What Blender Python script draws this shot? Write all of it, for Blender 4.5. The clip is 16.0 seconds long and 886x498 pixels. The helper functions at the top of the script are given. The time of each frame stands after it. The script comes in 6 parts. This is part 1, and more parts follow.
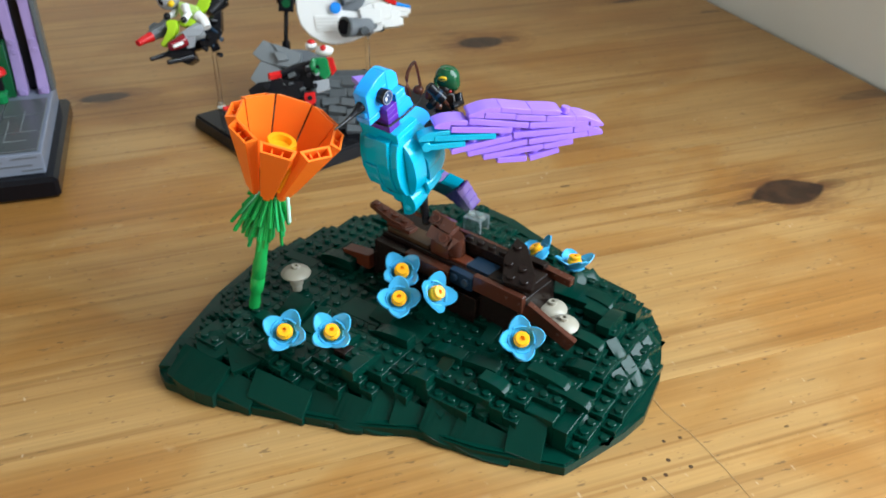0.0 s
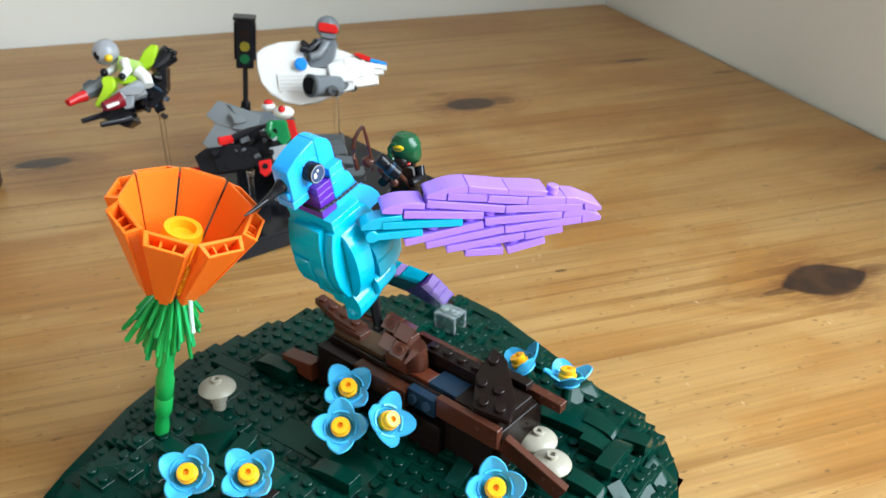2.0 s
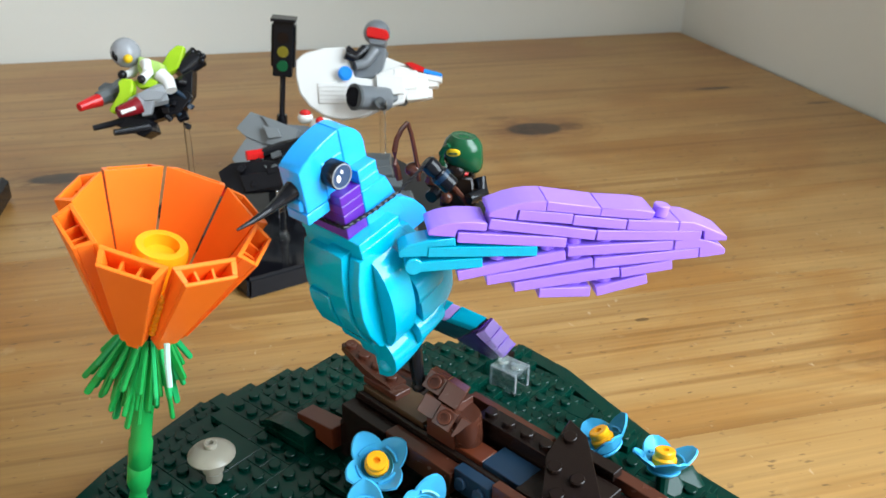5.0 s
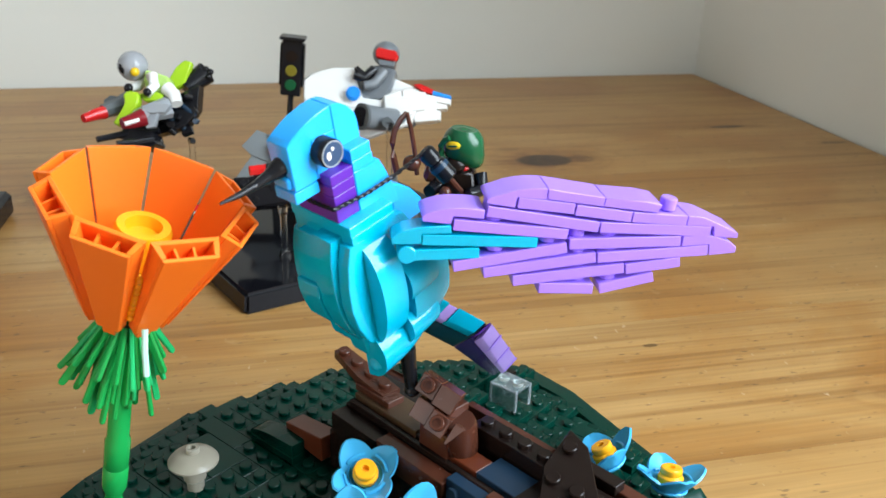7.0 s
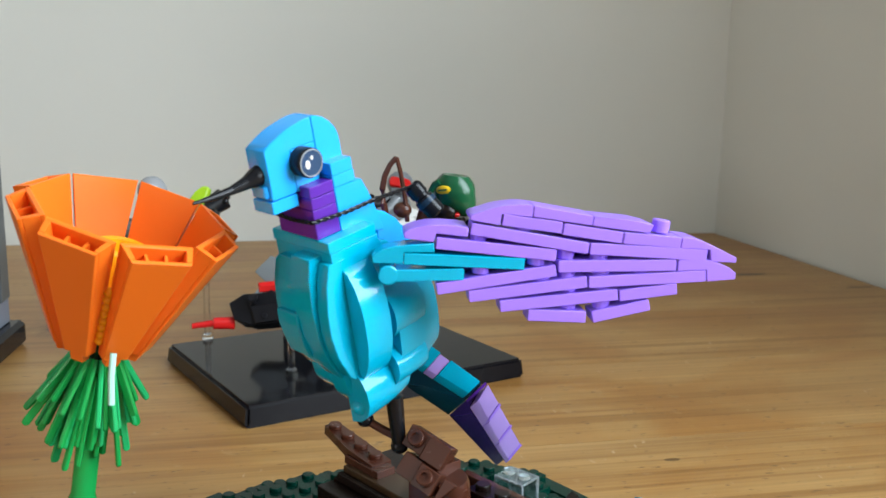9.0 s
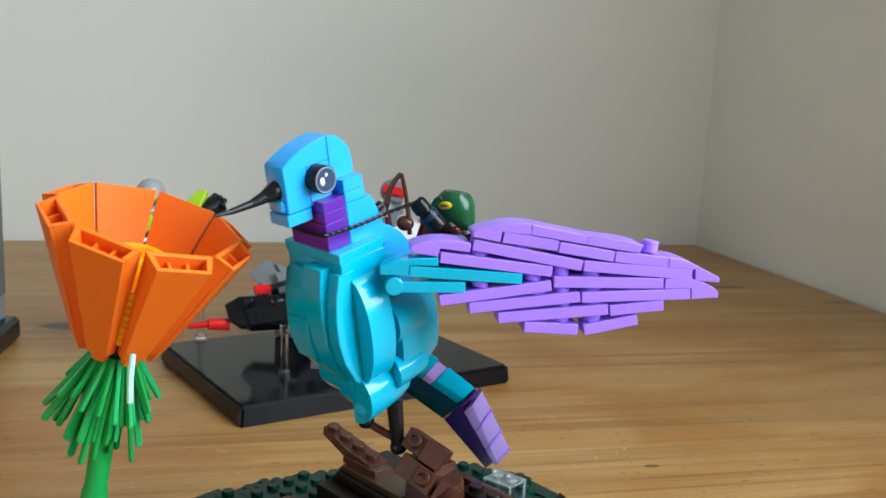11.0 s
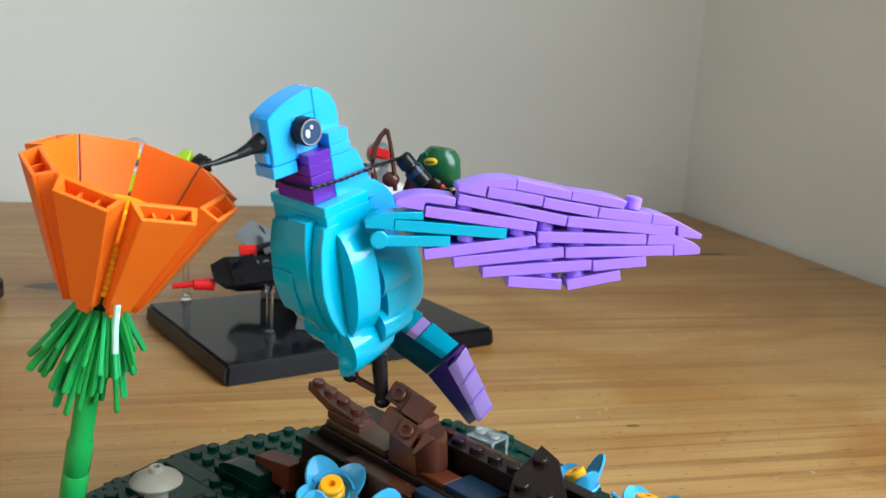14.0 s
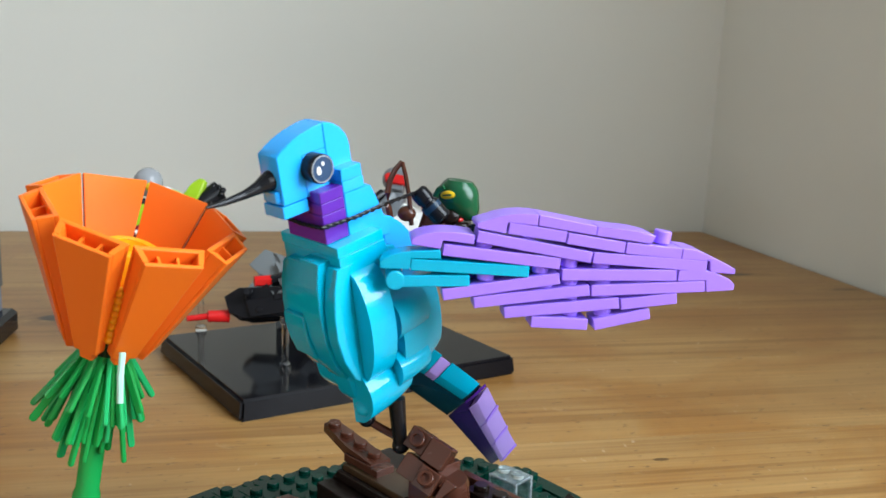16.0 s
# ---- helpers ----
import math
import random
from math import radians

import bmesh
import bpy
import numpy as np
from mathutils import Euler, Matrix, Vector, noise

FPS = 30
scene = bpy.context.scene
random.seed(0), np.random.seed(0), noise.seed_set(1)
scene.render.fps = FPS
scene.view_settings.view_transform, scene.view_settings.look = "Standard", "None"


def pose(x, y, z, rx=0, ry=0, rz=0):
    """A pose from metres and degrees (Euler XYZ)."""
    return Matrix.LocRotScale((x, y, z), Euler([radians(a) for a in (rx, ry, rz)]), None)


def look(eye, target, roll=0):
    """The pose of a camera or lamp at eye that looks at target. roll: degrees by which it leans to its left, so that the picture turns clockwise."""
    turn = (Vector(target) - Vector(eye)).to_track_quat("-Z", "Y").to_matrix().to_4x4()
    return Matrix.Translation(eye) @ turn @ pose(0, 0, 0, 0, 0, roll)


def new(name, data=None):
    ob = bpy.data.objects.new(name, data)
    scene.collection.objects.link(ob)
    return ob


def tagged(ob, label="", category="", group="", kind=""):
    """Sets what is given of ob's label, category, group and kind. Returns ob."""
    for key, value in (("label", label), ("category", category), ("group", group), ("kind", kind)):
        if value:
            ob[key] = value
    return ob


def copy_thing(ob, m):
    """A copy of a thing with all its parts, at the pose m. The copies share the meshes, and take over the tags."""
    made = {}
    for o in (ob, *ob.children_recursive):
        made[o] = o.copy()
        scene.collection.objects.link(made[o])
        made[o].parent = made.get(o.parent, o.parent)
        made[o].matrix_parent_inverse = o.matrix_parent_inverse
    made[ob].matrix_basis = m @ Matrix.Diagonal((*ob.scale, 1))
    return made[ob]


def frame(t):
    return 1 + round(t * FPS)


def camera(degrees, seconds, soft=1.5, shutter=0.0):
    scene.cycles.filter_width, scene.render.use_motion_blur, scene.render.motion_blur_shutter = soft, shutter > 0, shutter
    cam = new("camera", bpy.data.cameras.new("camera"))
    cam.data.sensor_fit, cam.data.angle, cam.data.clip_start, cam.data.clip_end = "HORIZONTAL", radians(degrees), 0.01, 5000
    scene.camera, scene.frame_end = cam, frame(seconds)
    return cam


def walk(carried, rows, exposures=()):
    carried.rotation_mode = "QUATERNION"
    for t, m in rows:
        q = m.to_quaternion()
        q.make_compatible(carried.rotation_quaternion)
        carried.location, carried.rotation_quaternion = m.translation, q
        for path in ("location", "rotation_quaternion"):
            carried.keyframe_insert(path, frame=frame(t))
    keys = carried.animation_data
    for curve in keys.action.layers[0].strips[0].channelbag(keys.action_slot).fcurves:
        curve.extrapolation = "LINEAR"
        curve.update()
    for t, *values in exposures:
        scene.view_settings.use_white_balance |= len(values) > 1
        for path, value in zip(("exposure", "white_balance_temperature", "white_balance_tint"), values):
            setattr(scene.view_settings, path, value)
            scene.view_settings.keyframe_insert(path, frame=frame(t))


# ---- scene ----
cam = camera(54.0, 16.0)
cam.data.dof.use_dof, cam.data.dof.focus_distance, cam.data.dof.aperture_fstop = True, 0.310, 28.0
PATH = [
    (0, (0.0425, 0.03141, 0.32672), (-0.00777, 1.70784, -0.76282), 0.71),
    (0.5, (0.04315, 0.03389, 0.32566), (0.0027, 1.71341, -0.7595), 0.53),
    (1, (0.04219, 0.04363, 0.32901), (0.00935, 1.72916, -0.74705), 0.66),
    (1.5, (0.04148, 0.07509, 0.31576), (0.01542, 1.79695, -0.70135), 1.14),
    (2, (0.06188, 0.12952, 0.29184), (-0.01165, 1.87544, -0.68098), 0.74),
    (2.5, (0.06081, 0.17838, 0.26911), (-0.09259, 1.96067, -0.62527), 2.48),
    (3, (0.05286, 0.21346, 0.25168), (-0.11403, 1.99954, -0.63266), 1.28),
    (3.5, (0.04631, 0.21405, 0.25602), (-0.12508, 2.00542, -0.6167), 0.69),
    (4, (0.04541, 0.20359, 0.25292), (-0.12635, 1.98499, -0.6399), 0.54),
    (6.3, (0.06643, 0.21117, 0.24475), (-0.19922, 1.99722, -0.61515), 0.30),
    (6.5, (0.0646, 0.20801, 0.24381), (-0.19461, 2.00895, -0.58651), -0.56),
    (7, (0.05853, 0.21112, 0.22654), (-0.17035, 2.0349, -0.56177), 1.90),
    (7.5, (0.06095, 0.21707, 0.2107), (-0.19151, 2.09152, -0.43946), 4.23),
    (8, (0.07078, 0.21573, 0.18905), (-0.21833, 2.13206, -0.30501), 2.31),
    (8.5, (0.07992, 0.21252, 0.18116), (-0.23504, 2.14451, -0.22895), 1.85),
    (9, (0.07326, 0.2079, 0.18008), (-0.25768, 2.14646, -0.18386), 1.01),
    (9.2, (0.0695, 0.20717, 0.18427), (-0.26955, 2.14188, -0.19246), 1.62),
    (11.3, (0.06971, 0.1922, 0.1856), (-0.21947, 2.13927, -0.16838), 2.66),
    (11.5, (0.06994, 0.19237, 0.18501), (-0.21669, 2.13337, -0.20274), 2.67),
    (12, (0.06795, 0.19079, 0.18355), (-0.21198, 2.1263, -0.23532), 3.80),
    (12.5, (0.06588, 0.19154, 0.18577), (-0.21294, 2.12418, -0.24683), 3.86),
    (13, (0.06916, 0.19239, 0.18062), (-0.23018, 2.12345, -0.2453), 2.87),
    (13.5, (0.07123, 0.19053, 0.18264), (-0.19048, 2.12708, -0.24312), 3.51),
    (14, (0.0705, 0.19112, 0.18185), (-0.18315, 2.12906, -0.24249), 3.31),
    (14.5, (0.0667, 0.19416, 0.18512), (-0.19511, 2.13019, -0.24293), 4.21),
    (15, (0.06502, 0.20605, 0.18067), (-0.26265, 2.12643, -0.27188), 3.40),
    (15.5, (0.06527, 0.20641, 0.17923), (-0.28328, 2.12679, -0.2574), 2.03),
    (16, (0.06824, 0.20371, 0.18489), (-0.22909, 2.14374, -0.19969), 2.30),
]
walk(cam, [(t, look(eye, target, roll)) for t, eye, target, roll in PATH], [(0, -0.09), (1, -0.04), (1.5, 0.04), (2, 0.15), (2.5, 0.15), (3.5, 0.04), (4, 0.05), (6.5, 0.11), (7, 0.10), (8, 0.0), (9, -0.20), (11.5, -0.28), (12.5, -0.18), (14, -0.14), (15.5, -0.17), (16, -0.15)])

# ---- world, window light ----
world = bpy.data.worlds.new("world")
scene.world = world
world.use_nodes = True
wn = world.node_tree.nodes
sky = wn.new("ShaderNodeTexSky")
sky.sky_type = "NISHITA"
sky.sun_disc = False
sky.sun_elevation, sky.sun_rotation = radians(35), radians(120)
world.node_tree.links.new(sky.outputs[0], wn["Background"].inputs[0])
wn["Background"].inputs[1].default_value = 0.12

CORNER = Vector((0.232, 1.375, 0.0))
ROOM = 21.5  # turn of the table and the walls, degrees
ROOM_M = Matrix.Translation(CORNER) @ pose(0, 0, 0, 0, 0, ROOM)  # x along the back wall, y into it


def window_lamp(name, place, target, sx, sy, watts, colour):
    data = bpy.data.lights.new(name, "AREA")
    data.shape, data.size, data.size_y, data.energy, data.color = "RECTANGLE", sx, sy, watts, colour
    ob = new(name, data)
    ob.matrix_world = ROOM_M @ look(place, target)
    return ob


WIN = (-1.75, -0.90, 0.12, 1.32)  # the window in the right wall: y from, y to, z from, z to
window_lamp("daylight_and_fill", (0.10, (WIN[0] + WIN[1]) / 2, (WIN[2] + WIN[3]) / 2), (-1, (WIN[0] + WIN[1]) / 2, 0.3), 0.78, 1.12, 41, (0.77, 0.90, 1.0))
FILL_WIN = (-4.50, -2.90, 0.15, 1.35)  # unseen added fill window, far left wall: y from, y to, z from, z to
# fill lamp with no known source, added to lift the right wall
window_lamp("daylight_and_fill", (-4.53, (FILL_WIN[0] + FILL_WIN[1]) / 2, (FILL_WIN[2] + FILL_WIN[3]) / 2), (0, -0.6, 0.3), 1.5, 1.1, 54, (0.97, 0.95, 0.94))

# ---- materials ----


def nodes_of(name):
    m = bpy.data.materials.new(name)
    m.use_nodes = True
    nt = m.node_tree
    return m, nt, nt.nodes["Principled BSDF"]


def link(nt, a, b):
    nt.links.new(a, b)


def plastic(name, rgb, rough=0.22, vary=0.10, coat=0.0, bump=0.008, spec=0.34):
    """Moulded toy plastic: even colour, a little different from brick to brick, with faint handling marks."""
    m, nt, p = nodes_of(name)
    info = nt.nodes.new("ShaderNodeObjectInfo")
    geo = nt.nodes.new("ShaderNodeNewGeometry")
    add = nt.nodes.new("ShaderNodeMath")
    add.operation = "ADD"
    link(nt, info.outputs["Random"], add.inputs[0])
    link(nt, geo.outputs["Random Per Island"], add.inputs[1])
    mul = nt.nodes.new("ShaderNodeMath")
    mul.operation = "MULTIPLY_ADD"
    mul.inputs[1].default_value, mul.inputs[2].default_value = vary, 1.0 - vary
    link(nt, add.outputs[0], mul.inputs[0])
    hsv = nt.nodes.new("ShaderNodeHueSaturation")
    hsv.inputs["Color"].default_value = (*rgb, 1)
    link(nt, mul.outputs[0], hsv.inputs["Value"])
    link(nt, hsv.outputs[0], p.inputs["Base Color"])
    tex = nt.nodes.new("ShaderNodeTexCoord")
    fine = nt.nodes.new("ShaderNodeTexNoise")
    fine.inputs["Scale"].default_value, fine.inputs["Detail"].default_value = 220, 4
    link(nt, tex.outputs["Object"], fine.inputs["Vector"])
    ramp = nt.nodes.new("ShaderNodeMapRange")
    ramp.inputs["To Min"].default_value, ramp.inputs["To Max"].default_value = rough * 0.92, rough * 1.12
    link(nt, fine.outputs[0], ramp.inputs["Value"])
    link(nt, ramp.outputs[0], p.inputs["Roughness"])
    bmp = nt.nodes.new("ShaderNodeBump")
    bmp.inputs["Strength"].default_value, bmp.inputs["Distance"].default_value = bump, 0.0005
    link(nt, fine.outputs[0], bmp.inputs["Height"])
    link(nt, bmp.outputs[0], p.inputs["Normal"])
    p.inputs["IOR"].default_value = 1.53
    p.inputs["Coat Weight"].default_value = coat
    p.inputs["Specular IOR Level"].default_value = spec
    return m


def clear_plastic(name, rgb=(0.95, 0.97, 1.0), rough=0.05, solid=1.0):
    m, nt, p = nodes_of(name)
    p.inputs["Base Color"].default_value = (*rgb, 1)
    p.inputs["Transmission Weight"].default_value = solid
    p.inputs["Roughness"].default_value = rough
    p.inputs["IOR"].default_value = 1.4
    return m


def pine(name, frame_ob, knots):
    """Lacquered knotty pine: grain along x of the table, rings bending round dark knots."""
    m, nt, p = nodes_of(name)

    def node(kind, **values):
        n = nt.nodes.new(kind)
        for key, value in values.items():
            n.inputs[key.replace("_", " ")].default_value = value
        return n

    def math_node(op, a, b):
        n = nt.nodes.new("ShaderNodeMath")
        n.operation = op
        for k, v in enumerate((a, b)):
            if isinstance(v, (int, float)):
                n.inputs[k].default_value = v
            else:
                link(nt, v, n.inputs[k])
        return n.outputs[0]

    tex = nt.nodes.new("ShaderNodeTexCoord")
    tex.object = frame_ob
    info = nt.nodes.new("ShaderNodeObjectInfo")
    place = tex.outputs["Object"]
    shift = nt.nodes.new("ShaderNodeCombineXYZ")
    link(nt, math_node("MULTIPLY", info.outputs["Random"], 7.0), shift.inputs[2])
    plus = nt.nodes.new("ShaderNodeVectorMath")
    link(nt, place, plus.inputs[0])
    link(nt, shift.outputs[0], plus.inputs[1])
    where = plus.outputs[0]
    dark, bend, halo = 0.0, 0.0, 0.0
    for x, y, lx, ly, strong in knots:
        off = nt.nodes.new("ShaderNodeVectorMath")
        off.operation = "SUBTRACT"
        off.inputs[1].default_value = (x, y, 0)
        link(nt, place, off.inputs[0])
        size = nt.nodes.new("ShaderNodeVectorMath")
        size.operation = "MULTIPLY"
        size.inputs[1].default_value = (1 / lx, 1 / ly, 0)
        link(nt, off.outputs[0], size.inputs[0])
        far = nt.nodes.new("ShaderNodeVectorMath")
        far.operation = "LENGTH"
        link(nt, size.outputs[0], far.inputs[0])
        reach = far.outputs["Value"]
        if lx == EYE:
            part_xy = nt.nodes.new("ShaderNodeSeparateXYZ")
            link(nt, size.outputs[0], part_xy.inputs[0])
            reach = math_node("ADD", math_node("ABSOLUTE", part_xy.outputs[1], 0.0), math_node("MULTIPLY", part_xy.outputs[0], part_xy.outputs[0]))
        rough_edge = node("ShaderNodeTexNoise", Scale=0.9 / ly * 0.25, Detail=3.0)
        link(nt, place, rough_edge.inputs["Vector"])
        d = math_node("ADD", reach, math_node("MULTIPLY", math_node("SUBTRACT", rough_edge.outputs[0], 0.5), 0.5))
        core = node("ShaderNodeMapRange", From_Min=0.82, From_Max=1.02, To_Min=strong, To_Max=0.0)
        link(nt, d, core.inputs["Value"])
        dark = math_node("MAXIMUM", core.outputs[0], dark)
        if lx > 0.006:
            soft = node("ShaderNodeMapRange", From_Min=0.0, From_Max=3.2, To_Min=1.0, To_Max=0.0)
            soft.interpolation_type = "SMOOTHSTEP"
            link(nt, far.outputs["Value"], soft.inputs["Value"])
            bend = math_node("ADD", soft.outputs[0], bend)
            ringy = node("ShaderNodeMapRange", From_Min=0.9, From_Max=2.5, To_Min=0.85 * strong, To_Max=0.0)
            link(nt, d, ringy.inputs["Value"])
            halo = math_node("MAXIMUM", ringy.outputs[0], halo)
    streak_map = node("ShaderNodeMapping", Scale=(38, 150, 1), Rotation=(0, 0, 0.25))
    link(nt, place, streak_map.inputs["Vector"])
    streak = node("ShaderNodeTexNoise", Scale=1.0, Detail=4.0, Distortion=1.2)
    link(nt, streak_map.outputs[0], streak.inputs["Vector"])
    torn = node("ShaderNodeMapRange", From_Min=0.38, From_Max=0.58, To_Min=0.10, To_Max=1.0)
    link(nt, streak.outputs[0], torn.inputs["Value"])
    halo = math_node("MULTIPLY", halo, torn.outputs[0])
    stretch = node("ShaderNodeMapping", Scale=(0.5, 6.0, 3.0))
    link(nt, where, stretch.inputs["Vector"])
    big = node("ShaderNodeTexNoise", Scale=2.0, Detail=2.5, Distortion=0.5)
    link(nt, stretch.outputs[0], big.inputs["Vector"])
    phase = math_node("ADD", math_node("MULTIPLY", big.outputs[0], 42.0), math_node("MULTIPLY", bend, 14.0))
    sine = math_node("SINE", phase, 0.0)
    fibre_map = node("ShaderNodeMapping", Scale=(6, 380, 60))
    link(nt, where, fibre_map.inputs["Vector"])
    fibre = node("ShaderNodeTexNoise", Scale=1.0, Detail=5.0)
    link(nt, fibre_map.outputs[0], fibre.inputs["Vector"])
    blotch_map = node("ShaderNodeMapping", Scale=(3.0, 6.0, 3))
    link(nt, where, blotch_map.inputs["Vector"])
    blotch = node("ShaderNodeTexNoise", Scale=2.2, Detail=6.0, Distortion=0.6)
    link(nt, blotch_map.outputs[0], blotch.inputs["Vector"])
    speck = node("ShaderNodeTexNoise", Scale=70.0, Detail=3.0)
    link(nt, place, speck.inputs["Vector"])
    ring = node("ShaderNodeMapRange", From_Min=0.1, From_Max=1.0, To_Min=0.0, To_Max=0.26)
    link(nt, sine, ring.inputs["Value"])

    def mix(fac, a, b, how="MIX"):
        n = nt.nodes.new("ShaderNodeMix")
        n.data_type, n.blend_type = "RGBA", how
        for k, v in ((0, fac), (6, a), (7, b)):
            if isinstance(v, tuple):
                n.inputs[k].default_value = (*v, 1)
            elif isinstance(v, (int, float)):
                n.inputs[k].default_value = v
            else:
                link(nt, v, n.inputs[k])
        return n.outputs[2]

    bl = node("ShaderNodeMapRange", From_Min=0.42, From_Max=0.7, To_Min=0.0, To_Max=0.8)
    link(nt, blotch.outputs[0], bl.inputs["Value"])
    colour = mix(bl.outputs[0], WOOD[0], WOOD[2])
    warm = node("ShaderNodeMapRange", From_Min=0.36, From_Max=0.52, To_Min=0.75, To_Max=0.0)
    link(nt, blotch.outputs[0], warm.inputs["Value"])
    colour = mix(warm.outputs[0], colour, (0.330, 0.142, 0.030))
    colour = mix(ring.outputs[0], colour, WOOD[1])
    line_map = node("ShaderNodeMapping", Scale=(1.6, 120, 30))
    link(nt, where, line_map.inputs["Vector"])
    line = node("ShaderNodeTexNoise", Scale=1.0, Detail=2.0, Distortion=0.4)
    link(nt, line_map.outputs[0], line.inputs["Vector"])
    lm = node("ShaderNodeMapRange", From_Min=0.56, From_Max=0.66, To_Min=0.0, To_Max=0.50)
    link(nt, line.outputs[0], lm.inputs["Value"])
    colour = mix(lm.outputs[0], colour, (0.215, 0.090, 0.020))
    grey = node("ShaderNodeMapRange", From_Min=0.32, From_Max=0.68, To_Min=0.82, To_Max=1.08)
    link(nt, fibre.outputs[0], grey.inputs["Value"])
    comb = nt.nodes.new("ShaderNodeCombineColor")
    for k in range(3):
        link(nt, grey.outputs[0], comb.inputs[k])
    colour = mix(0.8, colour, comb.outputs[0], "MULTIPLY")
    dirt = node("ShaderNodeMapRange", From_Min=0.66, From_Max=0.78, To_Min=0.0, To_Max=0.35)
    link(nt, speck.outputs[0], dirt.inputs["Value"])
    colour = mix(dirt.outputs[0], colour, (0.50, 0.33, 0.16))
    fleck_map = node("ShaderNodeMapping", Scale=(120, 330, 100))
    link(nt, place, fleck_map.inputs["Vector"])
    fleck = node("ShaderNodeTexNoise", Scale=1.0, Detail=2.0)
    link(nt, fleck_map.outputs[0], fleck.inputs["Vector"])
    patchy = math_node("ADD", fleck.outputs[0], math_node("MULTIPLY", speck.outputs[0], 0.25))
    fl = node("ShaderNodeMapRange", From_Min=0.775, From_Max=0.85, To_Min=0.0, To_Max=0.6)
    link(nt, patchy, fl.inputs["Value"])
    colour = mix(fl.outputs[0], colour, (0.10, 0.055, 0.028))
    scuff_map = node("ShaderNodeMapping", Scale=(300, 110, 100), Rotation=(0, 0, 0.15))
    link(nt, place, scuff_map.inputs["Vector"])
    scuff = node("ShaderNodeTexNoise", Scale=1.0, Detail=3.0)
    link(nt, scuff_map.outputs[0], scuff.inputs["Vector"])
    worn = math_node("ADD", scuff.outputs[0], math_node("MULTIPLY", blotch.outputs[0], 0.20))
    sc = node("ShaderNodeMapRange", From_Min=0.80, From_Max=0.88, To_Min=0.0, To_Max=0.55)
    link(nt, worn, sc.inputs["Value"])
    colour = mix(sc.outputs[0], colour, (0.60, 0.47, 0.32))
    colour = mix(halo, colour, (0.15, 0.055, 0.016))
    heart = node("ShaderNodeMapRange", From_Min=0.46, From_Max=0.60, To_Min=0.0, To_Max=0.7)
    link(nt, speck.outputs[0], heart.inputs["Value"])
    colour = mix(dark, colour, mix(heart.outputs[0], (0.022, 0.010, 0.006), (0.060, 0.026, 0.012)))
    link(nt, colour, p.inputs["Base Color"])
    p.inputs["Specular IOR Level"].default_value = 0.40
    rr = node("ShaderNodeMapRange", To_Min=0.30, To_Max=0.48)
    link(nt, blotch.outputs[0], rr.inputs["Value"])
    link(nt, rr.outputs[0], p.inputs["Roughness"])
    bmp = node("ShaderNodeBump", Strength=0.10, Distance=0.0006)
    link(nt, fibre.outputs[0], bmp.inputs["Height"])
    link(nt, bmp.outputs[0], p.inputs["Normal"])
    return m


def painted(name, rgb, rough=0.75, vary=0.06):
    m, nt, p = nodes_of(name)
    tex = nt.nodes.new("ShaderNodeTexCoord")
    n1 = nt.nodes.new("ShaderNodeTexNoise")
    n1.inputs["Scale"].default_value, n1.inputs["Detail"].default_value = 1.7, 5
    n2 = nt.nodes.new("ShaderNodeTexNoise")
    n2.inputs["Scale"].default_value, n2.inputs["Detail"].default_value = 140, 3
    for n in (n1, n2):
        link(nt, tex.outputs["Object"], n.inputs["Vector"])
    mr = nt.nodes.new("ShaderNodeMapRange")
    mr.inputs["To Min"].default_value, mr.inputs["To Max"].default_value = 1 - vary, 1 + vary
    link(nt, n1.outputs[0], mr.inputs["Value"])
    hsv = nt.nodes.new("ShaderNodeHueSaturation")
    hsv.inputs["Color"].default_value = (*rgb, 1)
    link(nt, mr.outputs[0], hsv.inputs["Value"])
    link(nt, hsv.outputs[0], p.inputs["Base Color"])
    p.inputs["Roughness"].default_value = rough
    bmp = nt.nodes.new("ShaderNodeBump")
    bmp.inputs["Strength"].default_value, bmp.inputs["Distance"].default_value = 0.08, 0.001
    link(nt, n2.outputs[0], bmp.inputs["Height"])
    link(nt, bmp.outputs[0], p.inputs["Normal"])
    return m


WOOD = ((0.398, 0.214, 0.066), (0.264, 0.114, 0.028), (0.440, 0.262, 0.098))
table = new("pine_table")
table.matrix_basis = ROOM_M
ROOM_I = ROOM_M.inverted()
